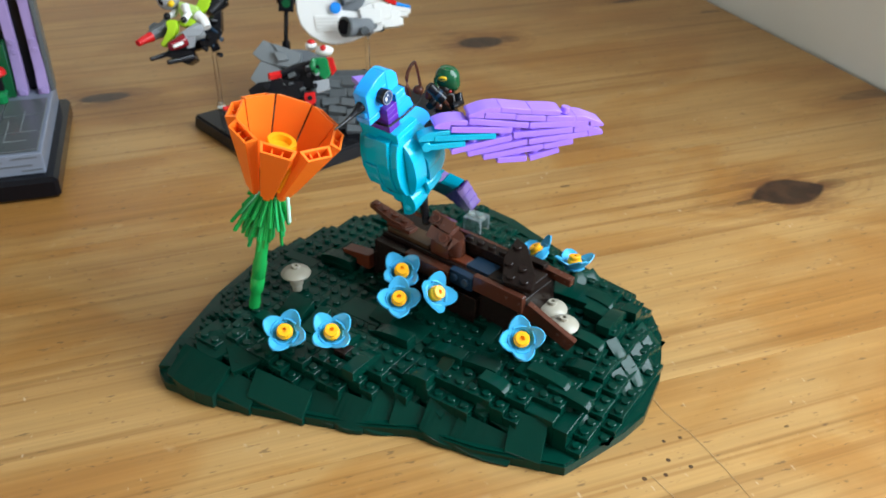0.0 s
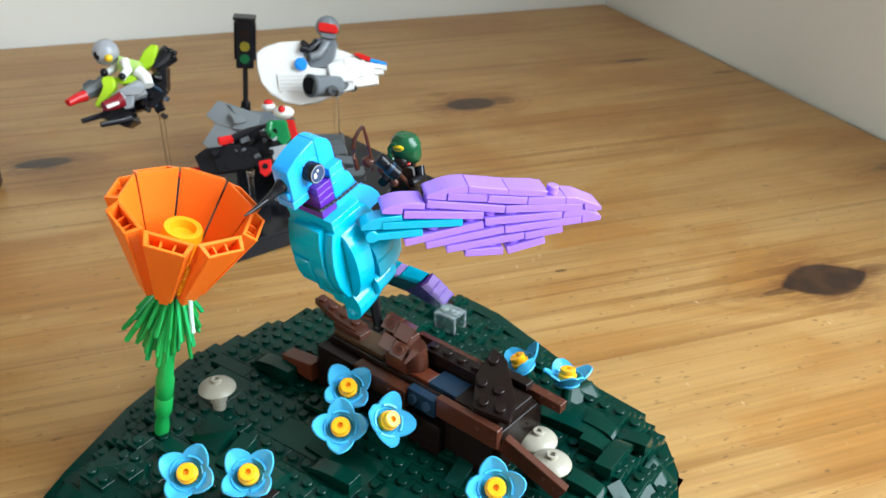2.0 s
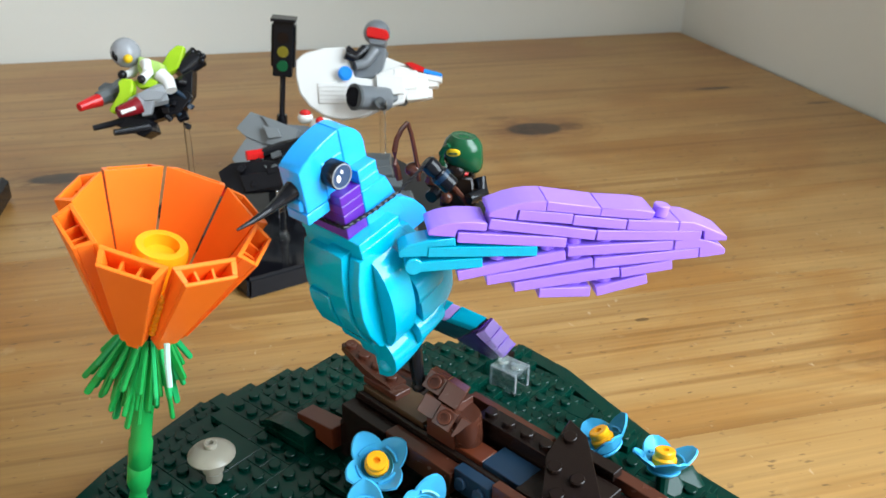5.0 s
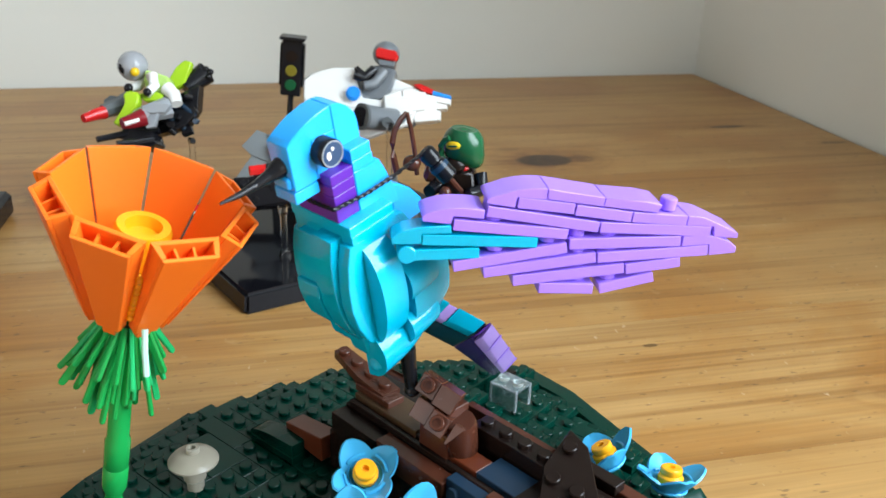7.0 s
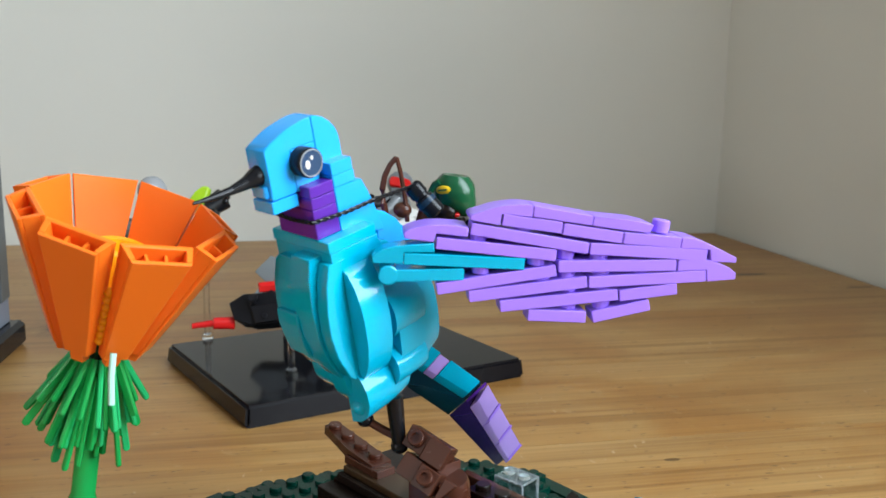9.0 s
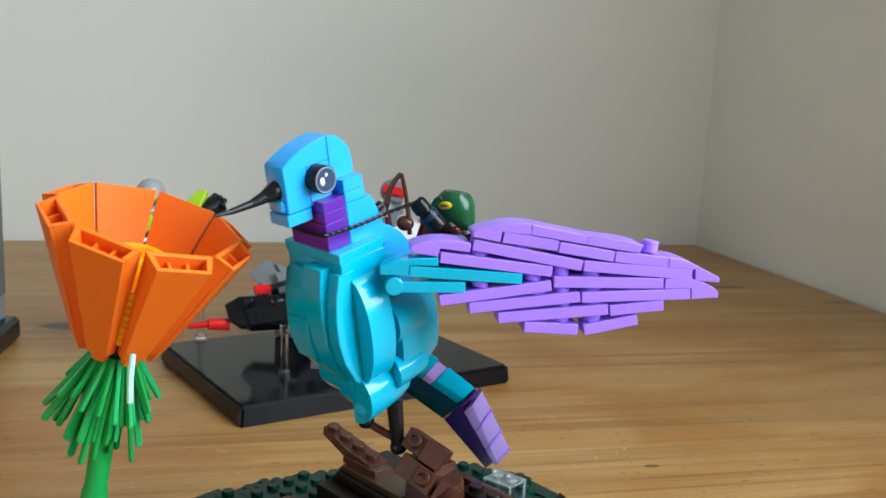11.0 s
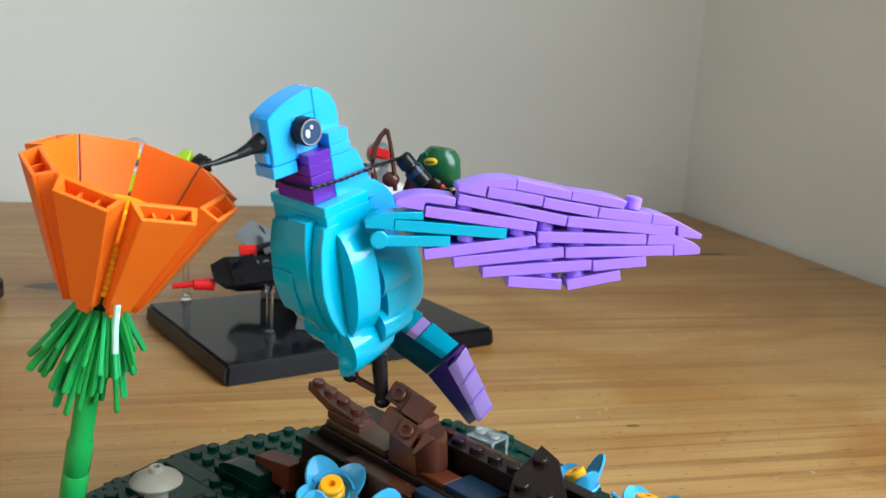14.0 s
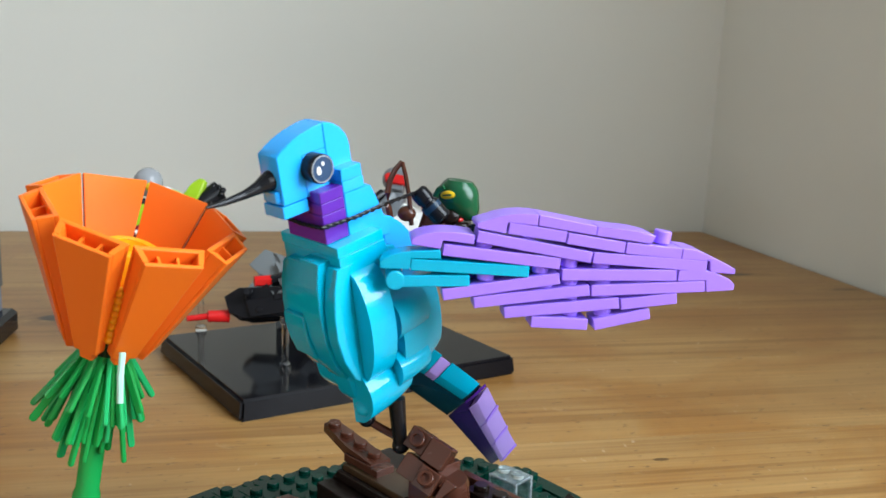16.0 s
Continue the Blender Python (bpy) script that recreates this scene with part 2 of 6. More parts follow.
# knots and small holes of the table top: place, half length along the grain, half width, darkness
EYE = 0.0345  # half length of the eye-shaped knot
KNOTS = []
for kx, ky, klx, kly, kd in ((0.054, 0.950, 0.027, 0.0165, 0.93), (0.291, 0.629, EYE, 0.0190, 0.97), (-0.297, 0.777, 0.024, 0.011, 0.9), (0.234, 1.110, 0.022, 0.0045, 0.8), (0.330, 1.075, 0.016, 0.004, 0.5), (0.119, 0.629, 0.0045, 0.0018, 0.6),
                             (0.148, 0.345, 0.0013, 0.0013, 0.9), (0.145, 0.335, 0.0013, 0.0013, 0.9), (0.134, 0.332, 0.0014, 0.0014, 0.9), (0.157, 0.361, 0.0012, 0.0012, 0.9), (0.1585, 0.341, 0.0013, 0.0013, 0.9), (0.148, 0.358, 0.0011, 0.0011, 0.9), (0.2150, 0.3720, 0.0016, 0.0010, 0.6), (0.40, 0.40, 0.016, 0.005, 0.5), (0.430, 0.830, 0.042, 0.010, 0.5), (0.262, 0.614, 0.020, 0.0040, 0.6), (0.330, 0.646, 0.014, 0.008, 0.35), (0.085, 0.962, 0.012, 0.010, 0.35), (0.020, 0.975, 0.010, 0.006, 0.25)):
    q = ROOM_I @ Vector((kx, ky, 0))
    KNOTS.append((q.x, q.y, klx, kly, kd))
M_PINE = pine("lacquered_pine", table, KNOTS)
M_WALL = painted("cream_wall_paint", (0.700, 0.700, 0.648), 0.85, 0.04)
M_CEIL = painted("white_ceiling_paint", (0.62, 0.61, 0.58), 0.9, 0.03)
M_FLOOR = painted("floor_covering", (0.20, 0.17, 0.14), 0.8, 0.2)
M_FRAME = painted("white_gloss_paint", (0.8, 0.8, 0.78), 0.35, 0.03)
M_GREEN = plastic("dark_green_plastic", (0.0008, 0.0275, 0.0180), 0.17, 0.22, spec=0.17)
M_ORANGE = plastic("orange_plastic", (0.92, 0.18, 0.014), 0.32, 0.04, spec=0.28)
M_AMBER = plastic("amber_plastic", (0.95, 0.42, 0.01), 0.25, 0.04)
M_STEM = plastic("bright_green_plastic", (0.012, 0.34, 0.07), 0.25, 0.12)
M_STEMLT = plastic("pale_green_plastic", (0.02, 0.42, 0.13), 0.22, 0.1)
M_GLARE = plastic("blade_glare_plastic", (0.42, 0.70, 0.58), 0.15, 0.05)
M_TEAL = plastic("teal_plastic", (0.0004, 0.40, 0.61), 0.12, 0.06, spec=0.38)
# teal with the shade under the tail put into its colour
M_TEALSHADE = plastic("shaded_teal_plastic", (0.004, 0.040, 0.070), 0.2, 0.06)
M_AZURE = plastic("azure_plastic", (0.016, 0.37, 0.92), 0.18, 0.05, spec=0.38)
# darker copy of the purple, for the shaded face below the tail
M_PURPLESHADE = plastic("shaded_purple_plastic", (0.026, 0.008, 0.090), 0.25, 0.06)
M_PURPLE = plastic("purple_plastic", (0.10, 0.02, 0.32), 0.25, 0.06)
M_LAV = plastic("lavender_plastic", (0.355, 0.190, 0.86), 0.3, 0.05, spec=0.35)
M_BLACK = plastic("black_plastic", (0.008, 0.008, 0.010), 0.22, 0.1, spec=0.22)
M_BROWN = plastic("reddish_brown_plastic", (0.072, 0.022, 0.012), 0.26, 0.12)
M_DKBROWN = plastic("dark_brown_plastic", (0.012, 0.0070, 0.0055), 0.24, 0.15, spec=0.18)
M_RUST = plastic("rust_brown_plastic", (0.10, 0.022, 0.008), 0.3, 0.1)
M_SAND = plastic("dark_tan_plastic", (0.060, 0.032, 0.014), 0.3, 0.1)
M_NAVY = plastic("dark_blue_plastic", (0.012, 0.03, 0.055), 0.25, 0.1, spec=0.22)
M_IRIS = plastic("dull_blue_print", (0.030, 0.060, 0.120), 0.2, 0.05)
M_TAN = plastic("pale_tan_plastic", (0.34, 0.31, 0.245), 0.3, 0.06)
M_SKY = plastic("sky_blue_plastic", (0.05, 0.38, 0.66), 0.25, 0.05)
M_WHITE = plastic("white_plastic", (0.74, 0.74, 0.72), 0.28, 0.04)
M_GREY = plastic("dark_grey_plastic", (0.085, 0.095, 0.10), 0.28, 0.12)
M_LGREY = plastic("light_grey_plastic", (0.30, 0.32, 0.34), 0.28, 0.1)
M_SILVER = plastic("silver_lacquered_plastic", (0.30, 0.31, 0.33), 0.22, 0.05)
M_RED = plastic("red_plastic", (0.55, 0.012, 0.012), 0.25, 0.05)
M_LIME = plastic("lime_plastic", (0.36, 0.58, 0.02), 0.25, 0.05)
M_BLUE = plastic("blue_plastic", (0.02, 0.25, 0.75), 0.25, 0.05)
M_YELLOW = plastic("yellow_plastic", (0.75, 0.48, 0.01), 0.3, 0.05)
M_DKGREEN = plastic("hood_green_plastic", (0.008, 0.08, 0.03), 0.2, 0.05)
M_LILAC = plastic("pale_lavender_plastic", (0.46, 0.31, 0.80), 0.3, 0.06)
M_WINE = plastic("dark_red_plastic", (0.20, 0.006, 0.012), 0.2, 0.05)
M_PALELIME = plastic("pale_lime_plastic", (0.42, 0.62, 0.16), 0.25, 0.05)
M_STEMDK = plastic("green_pearl_plastic", (0.006, 0.17, 0.05), 0.2, 0.05)
M_GREY2 = plastic("mid_grey_plastic", (0.15, 0.165, 0.18), 0.28, 0.1)
M_ROCK = plastic("bluish_grey_plastic", (0.20, 0.22, 0.23), 0.32, 0.16)
M_MAUVE = plastic("dusty_lilac_plastic", (0.30, 0.22, 0.44), 0.3, 0.06)
M_EDGELIGHT = clear_plastic("refracted_edge_light", (0.92, 0.96, 1.0), 0.15, 0.80)
M_STRAW = plastic("straw_fibre", (0.46, 0.31, 0.16), 0.6, 0.05)
M_SLATE = plastic("slate_black_plastic", (0.022, 0.025, 0.030), 0.3, 0.1, spec=0.22)
M_TERRACE = plastic("blue_grey_plastic", (0.18, 0.205, 0.26), 0.3, 0.06)
M_PALE = plastic("pale_grey_plastic", (0.58, 0.58, 0.56), 0.3, 0.04)
M_OLIVE = plastic("dull_yellow_plastic", (0.16, 0.13, 0.01), 0.4, 0.05)
M_GLOSS = plastic("polished_black_plastic", (0.005, 0.005, 0.007), 0.10, 0.05, spec=0.17)
M_CLEAR = clear_plastic("clear_plastic")
M_MILKY = clear_plastic("milky_clear_plastic", (0.80, 0.90, 0.93), 0.08, 0.90)

# ---- mesh helpers ----
STUD, PLATE = 0.008, 0.0032
MESHES = {}


def mesh_of(name, bm, material, smooth=False):
    me = bpy.data.meshes.new(name)
    bm.normal_update()
    bm.to_mesh(me)
    bm.free()
    for m in material if isinstance(material, (list, tuple)) else [material]:
        me.materials.append(m)
    if smooth:
        for f in me.polygons:
            f.use_smooth = True
        me.set_sharp_from_angle(angle=radians(35))
    return me


def part(name, bm, material, parent=None, label="", m=None, smooth=True):
    """A bmesh as one mesh object under a thing or part, at the pose m in its parent's space."""
    ob = new(name, mesh_of(name, bm, material, smooth))
    ob.parent = parent
    if m is not None:
        ob.matrix_basis = m
    return tagged(ob, label)


def piece(name, me, parent, m):
    ob = new(name, me)
    ob.parent, ob.matrix_basis = parent, m
    return ob


def thing(name, label, category, m=None, group="", kind=""):
    ob = new(name)
    ob.empty_display_size = 0.01
    if m is not None:
        ob.matrix_basis = m
    return tagged(ob, label, category, group, kind)


def add_box(bm, m, sx, sy, sz, bevel=0.0):
    """A box centred in x and y, its foot at z = 0 of m."""
    sub = bmesh.new()
    bmesh.ops.create_cube(sub, size=1.0, matrix=Matrix.Translation((0, 0, sz / 2)) @ Matrix.Diagonal((sx, sy, sz, 1)))
    if bevel:
        bmesh.ops.bevel(sub, geom=sub.edges[:], offset=bevel, segments=1, affect="EDGES")
    return merge(bm, sub, m)


def merge(bm, sub, m=None, slot=0):
    """Adds sub to bm at the pose m, and frees it."""
    if m is not None:
        sub.transform(m)
    made = [bm.verts.new(v.co) for v in sub.verts]
    sub.verts.index_update()
    for f in sub.faces:
        g = bm.faces.new([made[v.index] for v in f.verts])
        g.material_index = slot
    sub.free()
    return bm


def add_cyl(bm, m, r1, r2, h, n=14, slot=0, bevel=0.0):
    """A round of foot radius r1 and top radius r2 standing on z = 0 of m."""
    sub = bmesh.new()
    bmesh.ops.create_cone(sub, cap_ends=True, segments=n, radius1=r1, radius2=r2, depth=h, matrix=Matrix.Translation((0, 0, h / 2)))
    if bevel:
        rims = [e for e in sub.edges if abs(e.verts[0].co.z - e.verts[1].co.z) < 1e-7]
        bmesh.ops.bevel(sub, geom=rims, offset=bevel, segments=1, affect="EDGES")
    return merge(bm, sub, m, slot)


def add_ball(bm, m, rx, ry, rz, slot=0, n=14):
    sub = bmesh.new()
    bmesh.ops.create_uvsphere(sub, u_segments=n, v_segments=max(6, n * 2 // 3), radius=1.0, matrix=Matrix.Diagonal((rx, ry, rz, 1)))
    return merge(bm, sub, m, slot)


def add_prism(bm, m, outline, depth, slot=0, bevel=0.0):
    """A closed outline in x and z, drawn out along y by depth, centred on y = 0."""
    sub = bmesh.new()
    a = [sub.verts.new((x, -depth / 2, z)) for x, z in outline]
    b = [sub.verts.new((x, depth / 2, z)) for x, z in outline]
    sub.faces.new(a)
    sub.faces.new(b[::-1])
    for k in range(len(a)):
        sub.faces.new((a[k - 1], b[k - 1], b[k], a[k]))
    bmesh.ops.recalc_face_normals(sub, faces=sub.faces[:])
    if bevel:
        bmesh.ops.bevel(sub, geom=sub.edges[:], offset=bevel, segments=1, affect="EDGES")
    return merge(bm, sub, m, slot)


def add_lathe(bm, m, profile, n=20, slot=0):
    """A profile of (radius, height) turned about z."""
    sub = bmesh.new()
    rings = []
    for r, z in profile:
        rings.append([sub.verts.new((r * math.cos(2 * math.pi * k / n), r * math.sin(2 * math.pi * k / n), z)) for k in range(n)])
    for a, b in zip(rings, rings[1:]):
        for k in range(n):
            sub.faces.new((a[k - 1], a[k], b[k], b[k - 1]))
    sub.faces.new(rings[0][::-1])
    sub.faces.new(rings[-1])
    bmesh.ops.remove_doubles(sub, verts=sub.verts[:], dist=1e-6)
    return merge(bm, sub, m, slot)


def add_tube(bm, path, r0, r1=None, n=8, slot=0):
    """A round bar along a path of points, tapering from r0 to r1."""
    r1 = r0 if r1 is None else r1
    sub, rings = bmesh.new(), []
    pts = [Vector(p) for p in path]
    for k, p in enumerate(pts):
        way = (pts[min(k + 1, len(pts) - 1)] - pts[max(k - 1, 0)]).normalized()
        q = way.to_track_quat("Z", "Y").to_matrix()
        r = r0 + (r1 - r0) * k / (len(pts) - 1)
        rings.append([sub.verts.new(p + q @ Vector((r * math.cos(2 * math.pi * j / n), r * math.sin(2 * math.pi * j / n), 0))) for j in range(n)])
    for a, b in zip(rings, rings[1:]):
        for k in range(n):
            sub.faces.new((a[k - 1], a[k], b[k], b[k - 1]))
    sub.faces.new(rings[0][::-1])
    sub.faces.new(rings[-1])
    return merge(bm, sub, None, slot)


def add_studs(bm, nu, nv, z, skip=()):
    for a in range(nu):
        for b in range(nv):
            if (a, b) not in skip:
                add_cyl(bm, Matrix.Translation(((a - (nu - 1) / 2) * STUD, (b - (nv - 1) / 2) * STUD, z)), 0.0024, 0.0024, 0.0017, 12, 0, 0.0003)


def plate_mesh(nu, nv, h, material, studs=True, chamfer=0.00022):
    """A toy plate or brick of nu by nv studs, its foot at z = 0; shared between alike pieces."""
    key = (nu, nv, round(h, 5), material.name, studs)
    if key not in MESHES:
        bm = bmesh.new()
        add_box(bm, Matrix(), nu * STUD - 0.00012, nv * STUD - 0.00012, h, chamfer)
        if studs:
            add_studs(bm, nu, nv, h - 0.0001)
        MESHES[key] = mesh_of("plate", bm, material, True)
    return MESHES[key]


def curve_mesh(nu, nv, h, lip, material):
    """A curved slope falling towards +x."""
    key = ("curve", nu, nv, round(h, 5), round(lip, 5), material.name)
    if key not in MESHES:
        bm = bmesh.new()
        x = nu * STUD / 2 - 0.00006
        arc = [(-x + 2 * x * k / 8, lip + (h - lip) * math.sqrt(max(0, 1 - (k / 8) ** 2 * 0.98))) for k in range(9)]
        add_prism(bm, Matrix(), [(-x, 0), (x, 0)] + arc[::-1], nv * STUD - 0.00012, 0, 0.00015)
        MESHES[key] = mesh_of("curved_slope", bm, material, True)
    return MESHES[key]


# ---- room ----
def room_box(name, x0, x1, y0, y1, z0, z1, material, label, category, kind="structure"):
    bm = bmesh.new()
    add_box(bm, Matrix.Translation(((x0 + x1) / 2, (y0 + y1) / 2, z0)), x1 - x0, y1 - y0, z1 - z0)
    ob = part(name, bm, material, smooth=False)
    ob.matrix_basis = ROOM_M
    return tagged(ob, label, category, kind=kind)


FLOOR_Z, CEIL_Z, GAP = -0.75, 1.65, 0.006
room_box("floor", -4.6, 0.15, -4.8, 0.15, FLOOR_Z - 0.1, FLOOR_Z, M_FLOOR, "plain brown floor under the pine table", "floor")
room_box("ceiling", -4.6, 0.15, -4.8, 0.15, CEIL_Z, CEIL_Z + 0.1, M_CEIL, "plain white painted ceiling", "ceiling")
room_box("wall_north", -4.6, 0.15, GAP, 0.15, FLOOR_Z, CEIL_Z, M_WALL, "plain cream painted wall behind the table", "wall")
room_box("wall_south", -4.45, 0.15, -4.8, -4.65, FLOOR_Z, CEIL_Z, M_WALL, "plain cream painted wall facing the table", "wall")
wall_w = thing("wall_west", "cream painted side wall, unseen, with an opening added for fill light", "wall", ROOM_M, kind="structure")
for y0, y1, z0, z1 in ((-4.8, FILL_WIN[0], FLOOR_Z, CEIL_Z), (FILL_WIN[1], GAP, FLOOR_Z, CEIL_Z), (FILL_WIN[0], FILL_WIN[1], FLOOR_Z, FILL_WIN[2]), (FILL_WIN[0], FILL_WIN[1], FILL_WIN[3], CEIL_Z)):
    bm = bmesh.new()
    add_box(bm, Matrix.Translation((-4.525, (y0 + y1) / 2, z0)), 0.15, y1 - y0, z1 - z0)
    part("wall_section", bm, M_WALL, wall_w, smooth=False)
# frame made to go round the added fill opening
fill_win = thing("window_2", "wide white painted frame of the added, unseen fill window", "window", ROOM_M, kind="structure")
for nm, y0, y1, z0, z1 in (("side_frame", FILL_WIN[0], FILL_WIN[0] + 0.05, FILL_WIN[2], FILL_WIN[3]), ("side_frame", FILL_WIN[1] - 0.05, FILL_WIN[1], FILL_WIN[2], FILL_WIN[3]), ("head_frame", FILL_WIN[0] + 0.05, FILL_WIN[1] - 0.05, FILL_WIN[3] - 0.05, FILL_WIN[3]), ("window_sill", FILL_WIN[0] + 0.05, FILL_WIN[1] - 0.05, FILL_WIN[2], FILL_WIN[2] + 0.04)):
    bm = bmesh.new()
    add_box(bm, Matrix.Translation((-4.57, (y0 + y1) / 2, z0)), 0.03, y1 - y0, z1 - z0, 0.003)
    part(nm, bm, M_FRAME, fill_win)
wall_e = thing("wall_east", "cream painted wall beside the table with a window opening", "wall", ROOM_M, kind="structure")
for y0, y1, z0, z1 in ((WIN[1], GAP, FLOOR_Z, CEIL_Z), (-4.65, WIN[0], FLOOR_Z, CEIL_Z), (WIN[0], WIN[1], FLOOR_Z, WIN[2]), (WIN[0], WIN[1], WIN[3], CEIL_Z)):
    bm = bmesh.new()
    add_box(bm, Matrix.Translation((GAP + 0.07, (y0 + y1) / 2, z0)), 0.14, y1 - y0, z1 - z0)
    part("wall_section", bm, M_WALL, wall_e, smooth=False)
win = thing("window_1", "white painted window frame in the wall beside the table", "window", ROOM_M, kind="structure")
for nm, y0, y1, z0, z1 in (("side_frame", WIN[0], WIN[0] + 0.05, WIN[2], WIN[3]), ("side_frame", WIN[1] - 0.05, WIN[1], WIN[2], WIN[3]), ("head_frame", WIN[0] + 0.05, WIN[1] - 0.05, WIN[3] - 0.05, WIN[3]), ("window_sill", WIN[0] + 0.05, WIN[1] - 0.05, WIN[2], WIN[2] + 0.04)):
    bm = bmesh.new()
    add_box(bm, Matrix.Translation((GAP + 0.125, (y0 + y1) / 2, z0)), 0.03, y1 - y0, z1 - z0, 0.003)
    part(nm, bm, M_FRAME, win)

# ---- table ----
tagged(table, "knotty lacquered pine table pushed into a room corner", "table")
T_LEN, T_DEEP, T_THICK = 1.75, 1.5, 0.032
BOARDS = 12
bw = T_DEEP / BOARDS
for k in range(BOARDS):
    bm = bmesh.new()
    add_box(bm, Matrix.Translation((-T_LEN / 2, 0, -T_THICK)), T_LEN, bw - 0.00015, T_THICK)
    ob = part("board", bm, M_PINE, table, smooth=False, m=Matrix.Translation((0, -(k + 0.5) * bw, 0)))
for x, y in ((-0.06, -0.06), (-T_LEN + 0.06, -0.06), (-0.06, -T_DEEP + 0.06), (-T_LEN + 0.06, -T_DEEP + 0.06)):
    bm = bmesh.new()
    add_box(bm, Matrix.Translation((x, y, FLOOR_Z)), 0.07, 0.07, -FLOOR_Z - T_THICK, 0.004)
    part("leg", bm, M_PINE, table)

# ---- green base ----
TURN_B = -32.0  # turn of the base's stud grid
GRID = pose(0.02, 0.44, 0, 0, 0, TURN_B)
# the base's outline on the table, from its left end round the front
RIM = [Vector(p) for p in ((-0.1255, 0.394), (-0.119, 0.3845), (-0.082, 0.370), (-0.057, 0.3648), (-0.009, 0.356), (0.0185, 0.3545), (0.050, 0.342), (0.0945, 0.332), (0.111, 0.345), (0.1272, 0.358),
       (0.1395, 0.371), (0.1534, 0.403), (0.160, 0.437), (0.158, 0.458), (0.150, 0.474), (0.1285, 0.494), (0.104, 0.526), (0.077, 0.561), (0.058, 0.577), (0.020, 0.580), (-0.030, 0.561), (-0.059, 0.540), (-0.0886, 0.513), (-0.110, 0.463), (-0.1215, 0.418))]


def inside(p):
    hit = False
    for a, b in zip(RIM, RIM[1:] + RIM[:1]):
        if (a.y > p.y) != (b.y > p.y) and p.x < (b.x - a.x) * (p.y - a.y) / (b.y - a.y) + a.x:
            hit = not hit
    return hit


def to_rim(p):
    """Distance to the outline, and whether the nearest stretch is the front or right side."""
    best = (9, 0)
    for k, (a, b) in enumerate(zip(RIM, RIM[1:] + RIM[:1])):
        w = b - a
        f = max(0, min(1, (p - a).dot(w) / w.dot(w)))
        best = min(best, ((p - a - f * w).length, k))
    return best


def level(p):
    """Height of the ground in plates."""
    d, k = to_rim(p)
    steep = 0.95 if 1 <= k <= 7 else 0.75 if 8 <= k <= 15 else 0.26 if k <= 17 else 0.58
    h = 0.0080 + max(0, d - 0.003) * steep
    h = min(h, 0.0265) + 0.0022 * noise.noise(Vector((p.x * 45, p.y * 45, 3.1)))
    return max(2, round(h / PLATE))


base = thing("green_terrain", "dark green terrain of studded toy plates and slopes on the table", "toy landscape")
bm = bmesh.new()
slab = bmesh.new()
lo = [slab.verts.new((p.x, p.y, 0.0)) for p in RIM]
hi = [slab.verts.new((p.x, p.y, 0.0066)) for p in RIM]
slab.faces.new(lo[::-1])
slab.faces.new(hi)
for k in range(len(lo)):
    slab.faces.new((lo[k - 1], lo[k], hi[k], hi[k - 1]))
bmesh.ops.recalc_face_normals(slab, faces=slab.faces[:])
bmesh.ops.bevel(slab, geom=[e for e in slab.edges if e.verts[0].co.z > 0.006 and e.verts[1].co.z > 0.006], offset=0.0012, segments=2, affect="EDGES")
merge(bm, slab)
part("footing", bm, M_GREEN, base, smooth=True)

rng = random.Random(7)
cells = {}
for i in range(-22, 23):
    for j in range(-22, 23):
        q = GRID @ Vector((i * STUD, j * STUD, 0))
        p = Vector((q.x, q.y))
        if inside(p):
            d, k = to_rim(p)
            front = 2 <= k <= 6
            if d > (0.0125 if front else 0.0022 if 8 <= k <= 13 else 0.0085 if k > 21 or 14 <= k <= 17 else 0.004):
                cells[i, j] = level(p)
SIZES = [(2, 4), (4, 2), (2, 3), (3, 2), (2, 2), (1, 4), (4, 1), (1, 3), (3, 1), (2, 1), (1, 2), (2, 2), (1, 2), (2, 1)]
left = dict(cells)
for (i, j) in sorted(cells):
    if (i, j) not in left:
        continue
    n = left[i, j]
    for su, sv in [rng.choice(SIZES) for _ in range(5)] + [(1, 1)]:
        block = [(i + a, j + b) for a in range(su) for b in range(sv)]
        if all(left.get(c) == n for c in block):
            break
    for c in block:
        left.pop(c)
    cx, cy = i + (su - 1) / 2, j + (sv - 1) / 2
    foot = 0.0064
    top = n * PLATE
    kind = rng.random()
    m = GRID @ Matrix.Translation((cx * STUD, cy * STUD, foot))
    q = GRID @ Vector((cx * STUD, cy * STUD, 0))
    d, k = to_rim(Vector((q.x, q.y)))
    if kind < 0.10:
        me = plate_mesh(su, sv, top - foot + 0.0001, M_DKBROWN if kind < 0.018 else M_GREEN, False)
        piece("tile", me, base, m)
    elif kind < 0.17 and su >= 2 and sv <= 2 and d > 0.02:
        m = m @ Matrix.Translation((0, 0, top - foot))
        piece("plate", plate_mesh(su, sv, top - foot, M_GREEN, True), base, GRID @ Matrix.Translation((cx * STUD, cy * STUD, foot)))
        piece("curved_slope", curve_mesh(su, sv, 0.0052, 0.0012, M_GREEN), base, m @ (Matrix.Rotation(math.pi, 4, "Z") if rng.random() < 0.5 else Matrix()))
    else:
        piece("plate", plate_mesh(su, sv, top - foot, M_GREEN, True), base, m)

# broad smooth slopes along the front, and short bright ones down the right side


